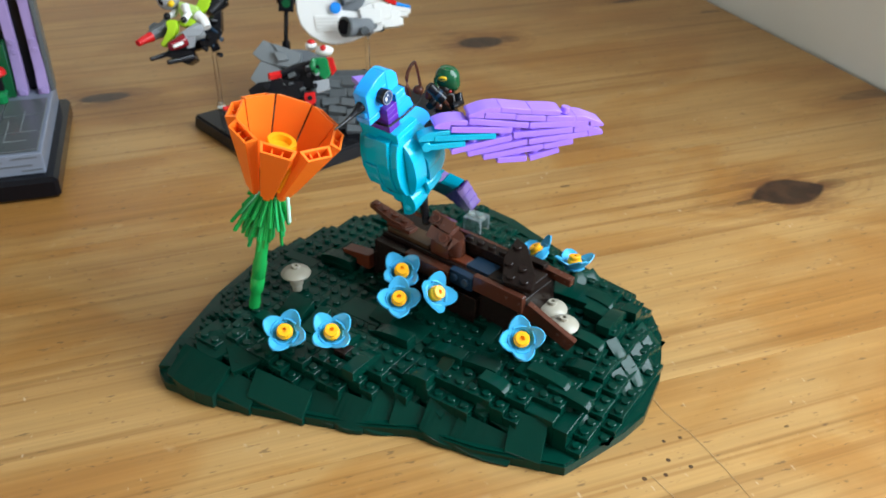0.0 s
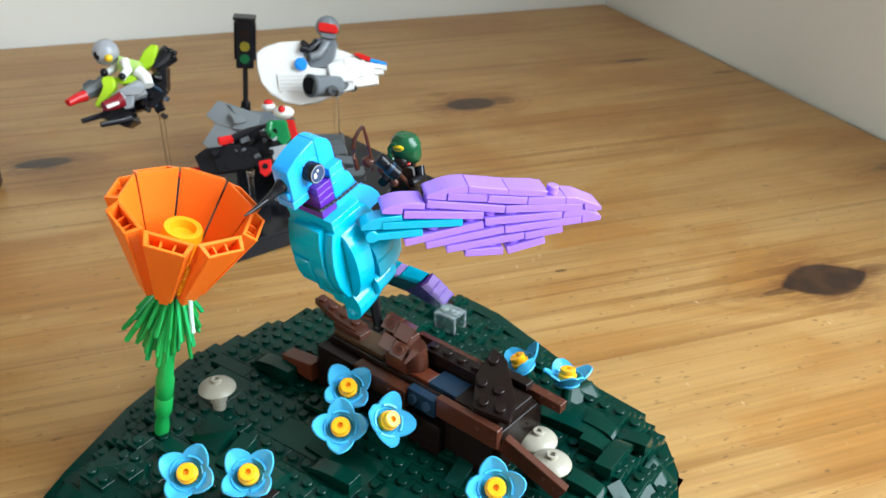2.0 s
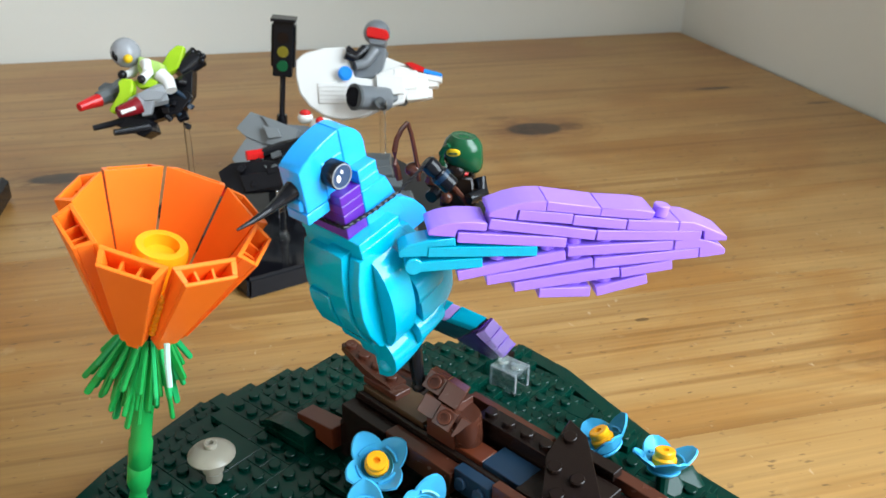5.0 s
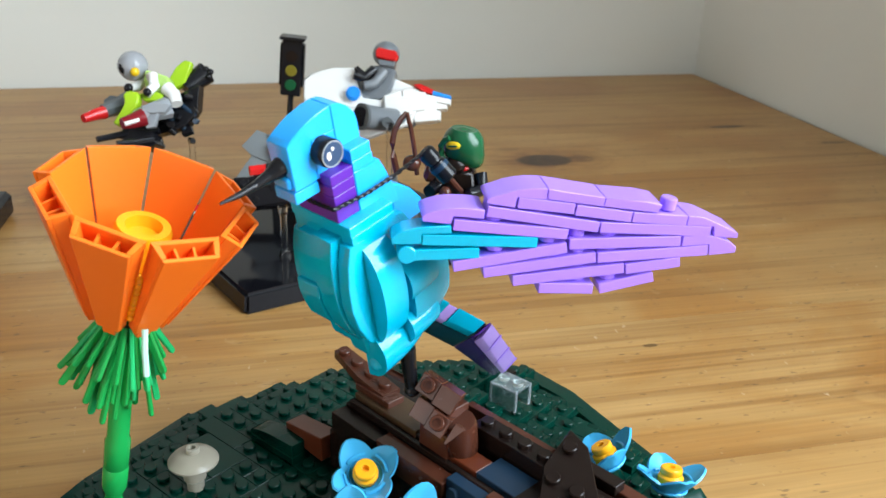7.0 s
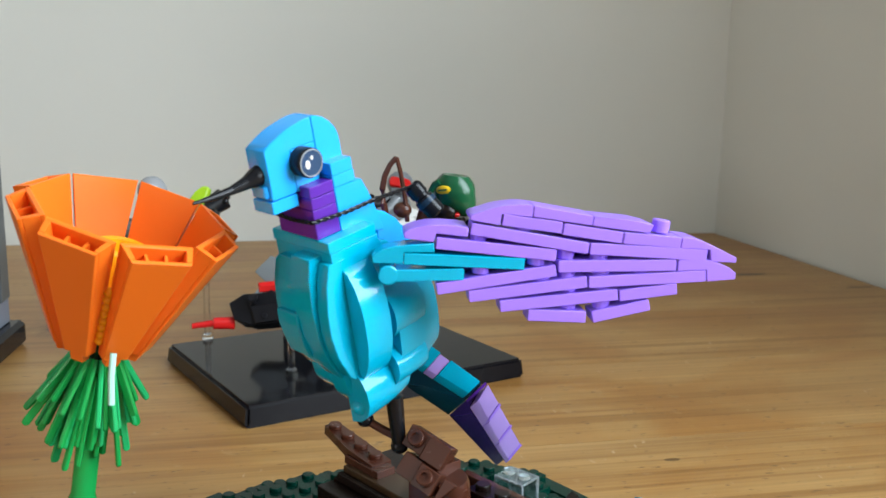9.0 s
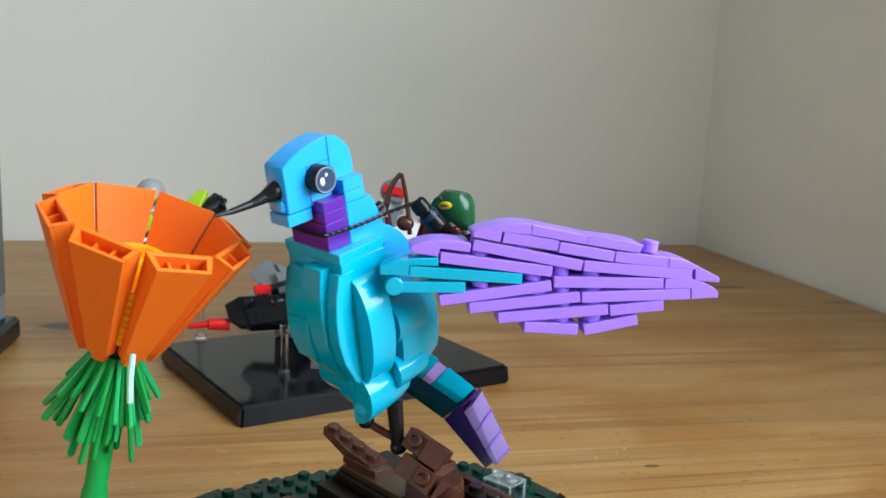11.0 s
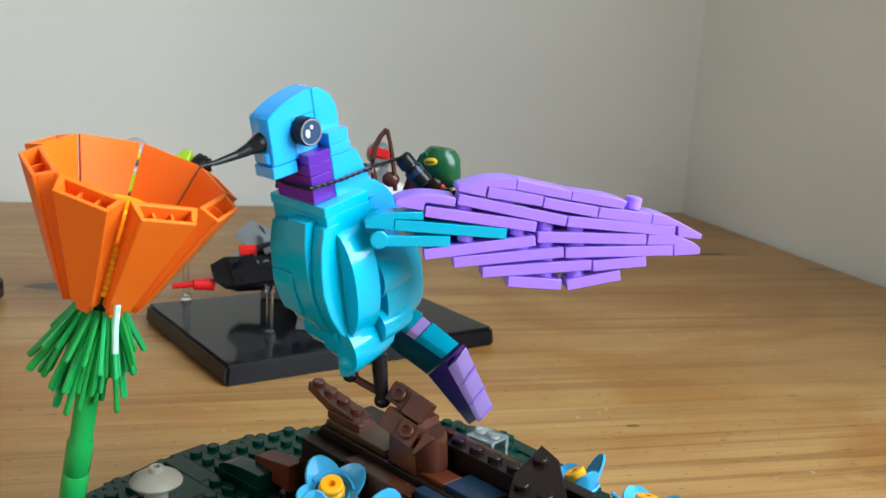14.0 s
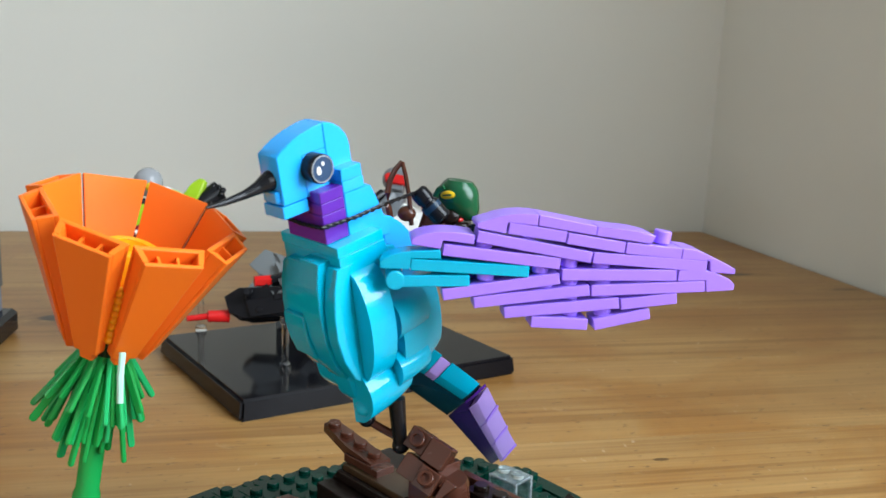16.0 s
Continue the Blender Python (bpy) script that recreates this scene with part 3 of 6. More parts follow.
def big_slope(x, y, turn, wide, deep, high, lip, skew=0.0, bow=0.0, fall=0.0):
    """A broad wedge whose low edge faces -y of its own frame; fall: how much lower its +x end is."""
    bm = bmesh.new()
    sub = bmesh.new()
    n = 6
    rows = []
    for k in range(n + 1):
        f = k / n
        xx = -wide / 2 + wide * f
        dip = bow * (1 - (2 * f - 1) ** 2)
        lo_z, hi_z = max(0.0015, lip - fall * f * 0.8), max(0.004, high - fall * f)
        rows.append([sub.verts.new(v) for v in ((xx, -dip, 0.0004), (xx, -dip, lo_z), (xx + skew * deep, deep, hi_z), (xx + skew * deep, deep, 0.0004))])
    for a, b in zip(rows, rows[1:]):
        for k in range(4):
            sub.faces.new((a[k], b[k], b[k - 3], a[k - 3]))
    sub.faces.new(rows[0])
    sub.faces.new(rows[-1][::-1])
    bmesh.ops.recalc_face_normals(sub, faces=sub.faces[:])
    bmesh.ops.bevel(sub, geom=[e for e in sub.edges if e.is_manifold and e.calc_face_angle(0) > 0.5], offset=0.0002, segments=1, affect="EDGES")
    merge(bm, sub)
    return part("slope", bm, M_GREEN, base, m=pose(x, y, 0, 0, 0, turn), smooth=False)


def along_front(f):
    """A place on the front edge, f from its left to its right end, and the edge's turn there."""
    line = RIM[1:8]
    lens = [(b - a).length for a, b in zip(line, line[1:])]
    s = f * sum(lens)
    for a, b, ln in zip(line, line[1:], lens):
        if s <= ln:
            return a.lerp(b, s / ln), math.degrees(math.atan2(b.y - a.y, b.x - a.x))
        s -= ln
    return line[-1], -12


front = random.Random(5)
f = 0.0
while f < 0.88:
    w = front.choice((0.019, 0.024, 0.033))
    deep = front.choice((0.011, 0.013, 0.015))
    p, turn = along_front(min(0.999, f + w / 2 / 0.222))
    lip = front.choice((0.0046, 0.0072, 0.0100))
    big_slope(p.x, p.y + 0.0004, turn + front.uniform(-11, -3), w, deep, lip + deep * front.uniform(0.85, 1.10), lip, front.uniform(-0.1, 0.3), front.choice((0.0, 0.0015, 0.0022)), front.choice((0.002, 0.006)))
    f += (w - 0.003) / 0.222
for k in range(12):
    p, turn = along_front(0.04 + 0.080 * k)
    q = p + Vector((0.20, 0.97)) * front.uniform(0.009, 0.015)
    w = front.choice((0.0078, 0.0118, 0.0158))
    big_slope(q.x, q.y, turn + front.choice((-32, -26, -18)), w, 0.0140, front.uniform(0.0215, 0.0275), front.uniform(0.0125, 0.0160), front.uniform(-0.2, 0.3), 0, front.choice((0.0, 0.003)))
inner = random.Random(9)
for k in range(16):
    p, turn = along_front(0.10 + 0.055 * k)
    w, deep = inner.choice((0.0078, 0.0118, 0.0158)), inner.choice((0.012, 0.016))
    a = radians(turn + 90)
    off = inner.uniform(0.014, 0.030)
    q = p + Vector((math.cos(a), math.sin(a))) * off
    z1 = level(q) * PLATE + inner.choice((0.0008, 0.0024, 0.004))
    big_slope(q.x, q.y, turn + inner.choice((-22, -18, 6, 12)), w, deep, z1, z1 - deep * 0.55, inner.uniform(-0.2, 0.2))
for x, y, turn, w, d, h, lip in ((0.1085, 0.3530, 38, 0.0080, 0.013, 0.0200, 0.0100), (0.1400, 0.3880, 42, 0.0085, 0.014, 0.0215, 0.0110), (0.1330, 0.3780, 40, 0.0085, 0.013, 0.0215, 0.0115), (0.1475, 0.4010, 44, 0.0100, 0.014, 0.0200, 0.0095),
                                 (0.1290, 0.3960, 36, 0.0078, 0.010, 0.0295, 0.0235), (0.0920, 0.3490, -20, 0.0078, 0.018, 0.0255, 0.0130), (0.0820, 0.3500, -22, 0.0078, 0.020, 0.0260, 0.0130), (0.0100, 0.3690, 30, 0.0060, 0.011, 0.0235, 0.0160),
                                 (0.1535, 0.4220, 55, 0.012, 0.013, 0.0190, 0.0090), (0.1190, 0.4560, 40, 0.0090, 0.013, 0.0300, 0.0215), (0.1260, 0.4620, 40, 0.0120, 0.014, 0.0270, 0.0185), (0.0550, 0.4020, -30, 0.0080, 0.016, 0.0310, 0.0260), (-0.0050, 0.4170, -35, 0.0140, 0.012, 0.0310, 0.0270),
                                 (-0.0560, 0.4180, -30, 0.0160, 0.014, 0.0330, 0.0270), (-0.0440, 0.4060, -30, 0.0080, 0.018, 0.0320, 0.0270)):
    bm = bmesh.new()
    add_prism(bm, Matrix.Rotation(radians(-90), 4, "Z"), [(0, 0.0004), (0, lip), (-d, h), (-d, 0.0004)], w, 0, 0.0002)
    part("slope", bm, M_GREEN, base, m=pose(x, y, 0, 0, 0, turn))

# smooth rounded lip down the left side and round the far right
for a, b in ((RIM[14], RIM[15]), (RIM[15], RIM[16]), (RIM[16], RIM[17]), (RIM[17], RIM[18]), (RIM[22], RIM[23]), (RIM[23], RIM[24]), (RIM[24], RIM[0])):
    c, w = a.lerp(b, 0.5), b - a
    big_slope(c.x + 0.0003, c.y, math.degrees(math.atan2(w.y, w.x)), w.length - 0.0002, 0.0086, 0.0098, 0.0091)

for x, y, z, turn, pts in ((-0.0900, 0.3960, 0.0245, -8, ((-16, -7), (14, -12), (16, -4), (2, 9), (-10, 6))), (-0.0720, 0.3870, 0.0235, 6, ((-12, -8), (16, -9), (12, 1), (-8, 8)))):
    bm = bmesh.new()
    add_prism(bm, Matrix.Rotation(radians(-90), 4, "X"), [(px * 0.001, -py * 0.001) for px, py in pts], 0.0060, 0, 0.0003)
    part("wedge_plate", bm, M_GREEN, base, m=pose(x, y, z - 0.003, 20, -6, turn))
tiles = random.Random(21)
for x, y in ((-0.020, 0.398), (0.005, 0.4035), (0.034, 0.390), (0.052, 0.381), (0.060, 0.366), (0.020, 0.374), (0.088, 0.372), (0.104, 0.381), (0.112, 0.402), (0.125, 0.418), (0.098, 0.362), (-0.010, 0.379), (0.074, 0.392), (0.136, 0.436), (0.122, 0.440)):
    z = level(Vector((x, y))) * PLATE
    piece("curved_slope", curve_mesh(tiles.choice((2, 3)), 1, 0.0064, 0.0022, M_GREEN), base, Matrix.Translation((x, y, z - 0.0004)) @ pose(0, 0, 0, 0, 0, TURN_B + tiles.choice((0, 180, 180, 90))))
for k, (x, y, z) in enumerate(((-0.0640, 0.4090, 0.0300), (-0.0575, 0.4045, 0.0275), (-0.0530, 0.3990, 0.0250))):
    piece("tile", plate_mesh(2, 1, 0.0096, M_GREEN, False), base, Matrix.Translation((x, y, z - 0.0064)) @ pose(0, 0, 0, 0, 0, TURN_B))

# ---- orange poppy ----
def lofted(bm, rings, slot=0):
    """Closes rings of equal length into a skin with ends."""
    sub = bmesh.new()
    made = [[sub.verts.new(p) for p in ring] for ring in rings]
    for a, b in zip(made, made[1:]):
        for k in range(len(a)):
            sub.faces.new((a[k - 1], a[k], b[k], b[k - 1]))
    sub.faces.new(made[0][::-1])
    sub.faces.new(made[-1])
    bmesh.ops.recalc_face_normals(sub, faces=sub.faces[:])
    return merge(bm, sub, None, slot)


poppy = thing("poppy", "tall orange toy flower with a bright green stem on the base", "toy flower")
CUP_AXIS = Vector((0.3096, -0.0718, 0.9482))
CUP = Matrix.Translation((-0.0577, 0.4193, 0.1109)) @ Vector((0, 0, 1)).rotation_difference(CUP_AXIS).to_matrix().to_4x4() @ Matrix.Rotation(radians(1.6), 4, "Z")
PETALS, R_TOP, R_LOW, CUP_H = 8, 0.0285, 0.0128, 0.0375


def petal_at(f, u, v):
    """A point of a petal: f up it, u across it, v from its outer to its inner face."""
    r = R_LOW + (R_TOP - R_LOW) * f
    return Vector((u * (0.0062 + 0.0086 * f + v * (0.0006 + 0.0028 * f)), r - v * (0.0040 + 0.0017 * f), f * CUP_H + (v - 0.5) * 0.0026 * f))


def petal_block(bm, f0, f1, u0, u1, v0, v1):
    lofted(bm, [[petal_at(f, u0, v0), petal_at(f, u1, v0), petal_at(f, u1, v1), petal_at(f, u0, v1)] for f in (f0, f1)])


for k in range(PETALS):
    bm = bmesh.new()
    petal_block(bm, 0.02, 0.82, -0.42, 0.42, 0.16, 0.81)
    for u0, u1, v0, v1 in ((-0.5, 0.5, 0, 0.17), (-0.5, 0.5, 0.80, 1), (-0.5, -0.41, 0.17, 0.80), (0.41, 0.5, 0.17, 0.80)):
        petal_block(bm, 0.02, 1.0, u0, u1, v0, v1)
    for u in (-0.15, 0.15):
        petal_block(bm, 0.82, 0.945, u - 0.022, u + 0.022, 0.17, 0.80)
    petal_block(bm, -0.06, 0.02, -0.28, 0.28, 0.1, 0.9)
    bmesh.ops.bevel(bm, geom=[e for e in bm.edges if e.calc_length() > 0.012], offset=0.0002, segments=1, affect="EDGES")
    part("petal", bm, M_ORANGE, poppy, m=CUP @ Matrix.Rotation(-2 * math.pi * k / PETALS, 4, "Z"), smooth=False)
bm = bmesh.new()
add_lathe(bm, Matrix(), [(0.0060, 0.002), (0.0076, 0.010), (0.0078, 0.0262), (0.0072, 0.0277), (0.0050, 0.0277), (0.0044, 0.0244), (0.0005, 0.0244)], 24)
part("flower_centre", bm, M_AMBER, poppy, "amber round ring inside the petals", CUP)
bm = bmesh.new()
for k in range(8):
    add_cyl(bm, Matrix.Translation((0.0064 * math.cos(k * 0.785 + 0.2), 0.0064 * math.sin(k * 0.785 + 0.2), 0.001)), 0.0012, 0.0012, 0.013, 6)
add_cyl(bm, Matrix.Translation((0, 0, -0.0035)), 0.0062, 0.0090, 0.0055, 16)
part("cup_base", bm, M_BLACK, poppy, "black joint under the petals", CUP)
bm = bmesh.new()
for k in range(8):
    r, a = 0.0126 + 0.00085 * k, radians(-67)
    add_ball(bm, CUP @ Matrix.Translation((r * math.cos(a), r * math.sin(a), 0.006 + 0.0024 * k)), 0.0014, 0.0014, 0.0014, 0, 8)
part("pollen", bm, M_AMBER, poppy, "small amber beads between the petals")
bm = bmesh.new()
S0, S1 = Vector((-0.0770, 0.4270, 0.0270)), CUP @ Vector((0, 0, -0.003))
way = (S1 - S0)
axis = way.to_track_quat("Z", "Y").to_matrix().to_4x4()
L = way.length
add_lathe(bm, Matrix.Translation(S0) @ axis, [(0.0032, 0), (0.0034, 0.004), (0.0028, 0.010), (0.0030, 0.011), (0.0040, 0.014), (0.0040, 0.0225), (0.0037, 0.023), (0.0040, 0.0235), (0.0040, 0.034), (0.0034, 0.036), (0.0034, L)], 16)
part("stem", bm, M_STEM, poppy, "segmented bright green stem")
# the glare on a glossy green blade, built as a pale bar
bm = bmesh.new()
add_tube(bm, [(-0.0466, 0.4064, 0.1112), (-0.0463, 0.4044, 0.1055), (-0.0463, 0.4038, 0.0982)], 0.0009, 0.0009, 8)
part("pale_blade", bm, M_GLARE, poppy, "single pale mint bar standing in for glare on a blade")
rng = random.Random(11)
hang = CUP @ Matrix.Translation((0, 0, -0.003))
for k in range(64):
    a = 2.4 * k
    tier = k % 4
    droop = (31, 23, 14, 6)[tier] + rng.uniform(-5, 5)
    ln = (0.019, 0.025, 0.028, 0.026)[tier] * rng.uniform(0.8, 1.15)
    z0 = (0.0, -0.001, -0.003, -0.006)[tier]
    wide = 0.0021 * rng.uniform(0.85, 1.1)
    sub_bm = bmesh.new()
    outline = [(-wide / 2, 0), (wide / 2, 0), (wide / 2, ln - 0.0008), (wide * 0.28, ln), (-wide * 0.28, ln), (-wide / 2, ln - 0.0008)]
    add_prism(sub_bm, Matrix(), outline, 0.0013, 0, 0.0003)
    # blades hang outwards and down from the cup, each twisted a little its own way
    part("blade", sub_bm, M_STEM if rng.random() < 0.75 else M_STEMLT, poppy, m=hang @ Matrix.Translation((0, 0, z0)) @ Matrix.Rotation(a, 4, "Z") @ Matrix.Translation((0.0046, 0, 0)) @ Matrix.Rotation(radians(180 - droop), 4, "Y") @ Matrix.Rotation(rng.uniform(-0.9, 0.9), 4, "Z"))

# ---- blue flowers ----


def blue_flower():
    f = thing("blue_flower", "sky blue four-petalled toy flower with an amber centre", "toy flower", group="blue flowers on the base")
    for k in range(4):
        bm = bmesh.new()
        sub = bmesh.new()
        n, mrows = 7, []
        for a in range(n + 1):
            row = []
            for b in range(11):
                s = b / 5 - 1
                lobe = 0.0080 + 0.0042 * (1 - abs(s) ** 1.3)
                r = 0.0034 + (lobe - 0.0034) * a / n
                turn = math.pi / 4 * s * 1.10
                rise = (r - 0.0034) / 0.0080
                row.append(sub.verts.new((r * math.sin(turn), r * math.cos(turn), 0.0004 + 0.0074 * rise ** 1.25 - 0.0008 * math.exp(-(s / 0.12) ** 2) * rise)))
            mrows.append(row)
        for p, q in zip(mrows, mrows[1:]):
            for b in range(10):
                sub.faces.new((p[b], p[b + 1], q[b + 1], q[b]))
        bmesh.ops.recalc_face_normals(sub, faces=sub.faces[:])
        bmesh.ops.solidify(sub, geom=sub.faces[:], thickness=0.0008)
        merge(bm, sub)
        add_tube(bm, [(0.0068 * math.sin(q * 0.13), 0.0068 * math.cos(q * 0.13), 0.0046) for q in range(-4, 5)], 0.0006, 0.0006, 6)
        part("petal", bm, M_SKY, f, m=Matrix.Rotation(k * math.pi / 2, 4, "Z"))
    bm = bmesh.new()
    add_lathe(bm, Matrix(), [(0.0030, -0.0006), (0.0046, -0.0004), (0.0060, 0.0008), (0.0058, 0.0014), (0.0046, 0.0010), (0.0005, 0.0010)], 20)
    add_lathe(bm, Matrix(), [(0.0050, 0.0012), (0.0060, 0.0034), (0.0056, 0.0036), (0.0047, 0.0014)], 24)
    part("cup", bm, M_SKY, f)
    bm = bmesh.new()
    add_lathe(bm, Matrix(), [(0.0030, 0.001), (0.0040, 0.0022), (0.0043, 0.0034), (0.0043, 0.0052), (0.0039, 0.0057), (0.0035, 0.0060), (0.0037, 0.0064), (0.0037, 0.0080), (0.0033, 0.0084), (0.0013, 0.0084), (0.0011, 0.0064), (0.0003, 0.0064)], 16)
    part("flower_centre", bm, M_AMBER, f, "amber round stud")
    bm = bmesh.new()
    add_cyl(bm, Matrix.Translation((0, 0, -0.016)), 0.0022, 0.0026, 0.0165, 10)
    part("stem", bm, M_GREEN, f)
    return f


# place of the centre, the way that each flower faces and the turn of its petals
FLOWERS = (((0.0070, 0.4380, 0.0475), (0.10, -0.48, 0.87), 42), ((0.0075, 0.4120, 0.0470), (0.05, -0.60, 0.80), 94), ((0.0285, 0.4150, 0.0490), (0.60, -0.45, 0.66), 90), ((-0.0500, 0.3840, 0.0440), (0.10, -0.58, 0.80), 68),
           ((-0.0255, 0.3850, 0.0440), (0.10, -0.45, 0.88), 138), ((0.0730, 0.3810, 0.0460), (0.05, -0.66, 0.75), 100), ((0.1070, 0.4580, 0.0450), (0.00, 0.22, 0.95), 105), ((0.0840, 0.4592, 0.0505), (-0.50, 0.15, 0.85), 20))
first = None
for place, way, spin in FLOWERS:
    n = Vector(way).normalized()
    e1 = (Vector((1, 0, 0)) - n * n.x).normalized()
    m = Matrix.Translation(Vector(place)) @ Matrix((e1, n.cross(e1), n)).transposed().to_4x4() @ Matrix.Rotation(radians(spin - 90), 4, "Z") @ Matrix.Translation((0, 0, -0.006))
    if first is None:
        first = blue_flower()
        first.matrix_basis = m
    else:
        copy_thing(first, m)

# ---- mushrooms ----


def mushroom(m):
    t = thing("mushroom", "pale tan toy mushroom with a domed cap on the base", "toy mushroom", m, "mushrooms on the base")
    bm = bmesh.new()
    add_lathe(bm, Matrix(), [(0.0030, 0), (0.0030, 0.0035), (0.0039, 0.0045), (0.0039, 0.0095)], 16)
    part("stem", bm, M_TAN, t)
    bm = bmesh.new()
    add_lathe(bm, Matrix(), [(0.0020, 0.0088), (0.0064, 0.0096), (0.0086, 0.0112), (0.0087, 0.0118), (0.0076, 0.0132), (0.0056, 0.0144), (0.0036, 0.0150), (0.0025, 0.0152), (0.0025, 0.0166), (0.0023, 0.0169), (0.0013, 0.0169), (0.0012, 0.0153), (0.0003, 0.0153)], 24)
    part("cap", bm, M_TAN, t)
    return t


mush = mushroom(pose(-0.0555, 0.4455, 0.0265))
copy_thing(mush, pose(0.0920, 0.4220, 0.0238))
copy_thing(mush, pose(0.0968, 0.4062, 0.0250))

# ---- log ----
log = thing("log", "fallen brown log of toy bricks across the green base", "toy log")
LOG = pose(0.036, 0.437, 0.0, 0, 0, -38)  # x runs along the log towards its low broken end, y to its far side


def mm_box(name, x0, x1, y0, y1, z0, z1, material, studs=(), label="", turn=(0, 0, 0), bevel=0.25):
    """A block of the log between millimetre bounds, turned about its middle; studs: places on its top."""
    bm = bmesh.new()
    cx, cy, cz = (x0 + x1) / 2, (y0 + y1) / 2, (z0 + z1) / 2
    add_box(bm, Matrix.Translation((0, 0, (z0 - cz) * 0.001)), (x1 - x0) * 0.001, (y1 - y0) * 0.001, (z1 - z0) * 0.001, bevel * 0.001)
    for x, y in studs:
        add_cyl(bm, Matrix.Translation(((x - cx) * 0.001, (y - cy) * 0.001, (z1 - cz) * 0.001 - 0.0001)), 0.0024, 0.0024, 0.0018, 16, 0, 0.0003)
    return part(name, bm, material, log, label, LOG @ pose(cx * 0.001, cy * 0.001, cz * 0.001, *turn))


def front_stud(x, y, z, material, r=2.4):
    bm = bmesh.new()
    add_cyl(bm, Matrix(), r * 0.001, r * 0.001, 0.0018, 18, 0, 0.0004)
    part("stud", bm, material, log, "", LOG @ pose(x * 0.001, y * 0.001, z * 0.001, 78, 0, 0))


mm_box("core", -54, 50, -1, 26, 23, 52, M_DKBROWN)
mm_box("side_plank", -54, -30, -7.5, -1.2, 42, 51, M_DKBROWN)
mm_box("side_plank", -29.9, 2, -7.2, -1.1, 43, 52, M_BROWN)
mm_box("side_block", 2.1, 17.9, -5.6, -1.1, 45, 54, M_NAVY)
for x in (6, 14):
    front_stud(x, -5.5, 49.8, M_NAVY)
mm_box("side_plank", 18, 51, -4.6, -0.9, 46, 56, M_BROWN)
mm_box("side_plank", -56, 22, -7.0, -1.1, 26, 42.5, M_DKBROWN)
mm_box("side_plank", 22.2, 48, -3.4, -1.1, 26, 45.5, M_DKBROWN)
mm_box("plank", -52, -20, 1.6, 13.5, 52, 56, M_SAND)
mm_box("plank", -52, 20, -1.0, 1.4, 50, 54.2, M_DKBROWN)
mm_box("plank", -19.8, -11, 1.6, 13.5, 52, 55.4, M_DKBROWN)
mm_box("plank", -10.8, 8, 1.6, 9.6, 52, 55.6, M_RUST)
mm_box("plank", 8.2, 32, 1.6, 13.0, 52, 55.8, M_NAVY)
mm_box("plank", -6, 26, 13.6, 21.4, 52, 61.2, M_DKBROWN, [(-2, 17.5), (6, 17.5), (14, 17.5), (22, 17.5)])
mm_box("plank", -16, 21, 21.6, 24.6, 52, 60.4, M_BROWN)
mm_box("plank", -54, -20, 13.6, 24, 50, 55, M_DKBROWN, [(-28, 18)])
# stump: two blocks leaning to the front with a hollow stud each, a smooth cap, a round brick
SZ = Vector((-0.14, -0.90, 0.42)).normalized()
SX = Vector((0.90, -0.31, -0.36))
SX = (SX - SX.dot(SZ) * SZ).normalized()
SY = SZ.cross(SX)
STUMP = Matrix(((SX.x, SY.x, SZ.x, 0.0260), (SX.y, SY.y, SZ.y, 0.4420), (SX.z, SY.z, SZ.z, 0.0793), (0, 0, 0, 1))) @ Matrix.Diagonal((0.82, 0.82, 0.82, 1))


def stump_box(name, x0, x1, y0, y1, z0, z1, label=""):
    bm = bmesh.new()
    add_box(bm, Matrix.Translation(((x0 + x1) * 0.0005, (y0 + y1) * 0.0005, z0 * 0.001)), (x1 - x0) * 0.001, (y1 - y0) * 0.001, (z1 - z0) * 0.001, 0.0003)
    part(name, bm, M_BROWN, log, label, STUMP)


def stump_stud(x, y, z):
    bm = bmesh.new()
    add_lathe(bm, Matrix(), [(0.0030, -0.0012), (0.0030, 0.0022), (0.0027, 0.0026), (0.0017, 0.0026), (0.0016, 0.0016), (0.0004, 0.0016)], 20)
    part("stud", bm, M_BROWN, log, "", STUMP @ pose(x * 0.001, y * 0.001, z * 0.001, -16, -6, 0))


stump_box("stump_block", -4.4, 4.1, -3.9, 4.1, -11.0, -1.8)
stump_stud(0, 0.2, -1.9)
stump_box("cap_tile", 4.2, 13.2, -4.6, 4.2, -4.4, -0.6, "smooth brown tile on the stump")
stump_box("stump_block", 4.2, 12.6, -4.4, 4.0, -12.0, -4.5)
LS = STUMP.inverted() @ Vector((0.0302, 0.4349, 0.0707)) * 1000
stump_box("stump_block", LS.x - 4.2, LS.x + 4.0, LS.y - 4.4, LS.y + 4.0, LS.z - 11, LS.z - 1.8)
stump_stud(LS.x, LS.y, LS.z - 1.9)
stump_box("stump_block", LS.x - 12, LS.x - 4.3, LS.y - 4.2, LS.y + 4.2, LS.z - 12, LS.z - 4.0)
bm = bmesh.new()
add_prism(bm, Matrix(), [(-0.0046, -0.0006), (-0.0046, 0.0006), (0.0046, 0.0042), (0.0046, -0.0006)], 0.0030, 0, 0.0003)
part("side_chip", bm, M_BROWN, log, "", STUMP @ pose((LS.x + 6.0) * 0.001, (LS.y - 1.0) * 0.001, (LS.z - 5.0) * 0.001, 90, 0, 90))
mm_box("stump_core", -17, -4, 0.5, 10, 54, 72, M_BROWN)
bm = bmesh.new()
add_lathe(bm, Matrix(), [(0.0052, 0), (0.0056, 0.0008), (0.0056, 0.0120), (0.0050, 0.0138), (0.0005, 0.0138)], 24)
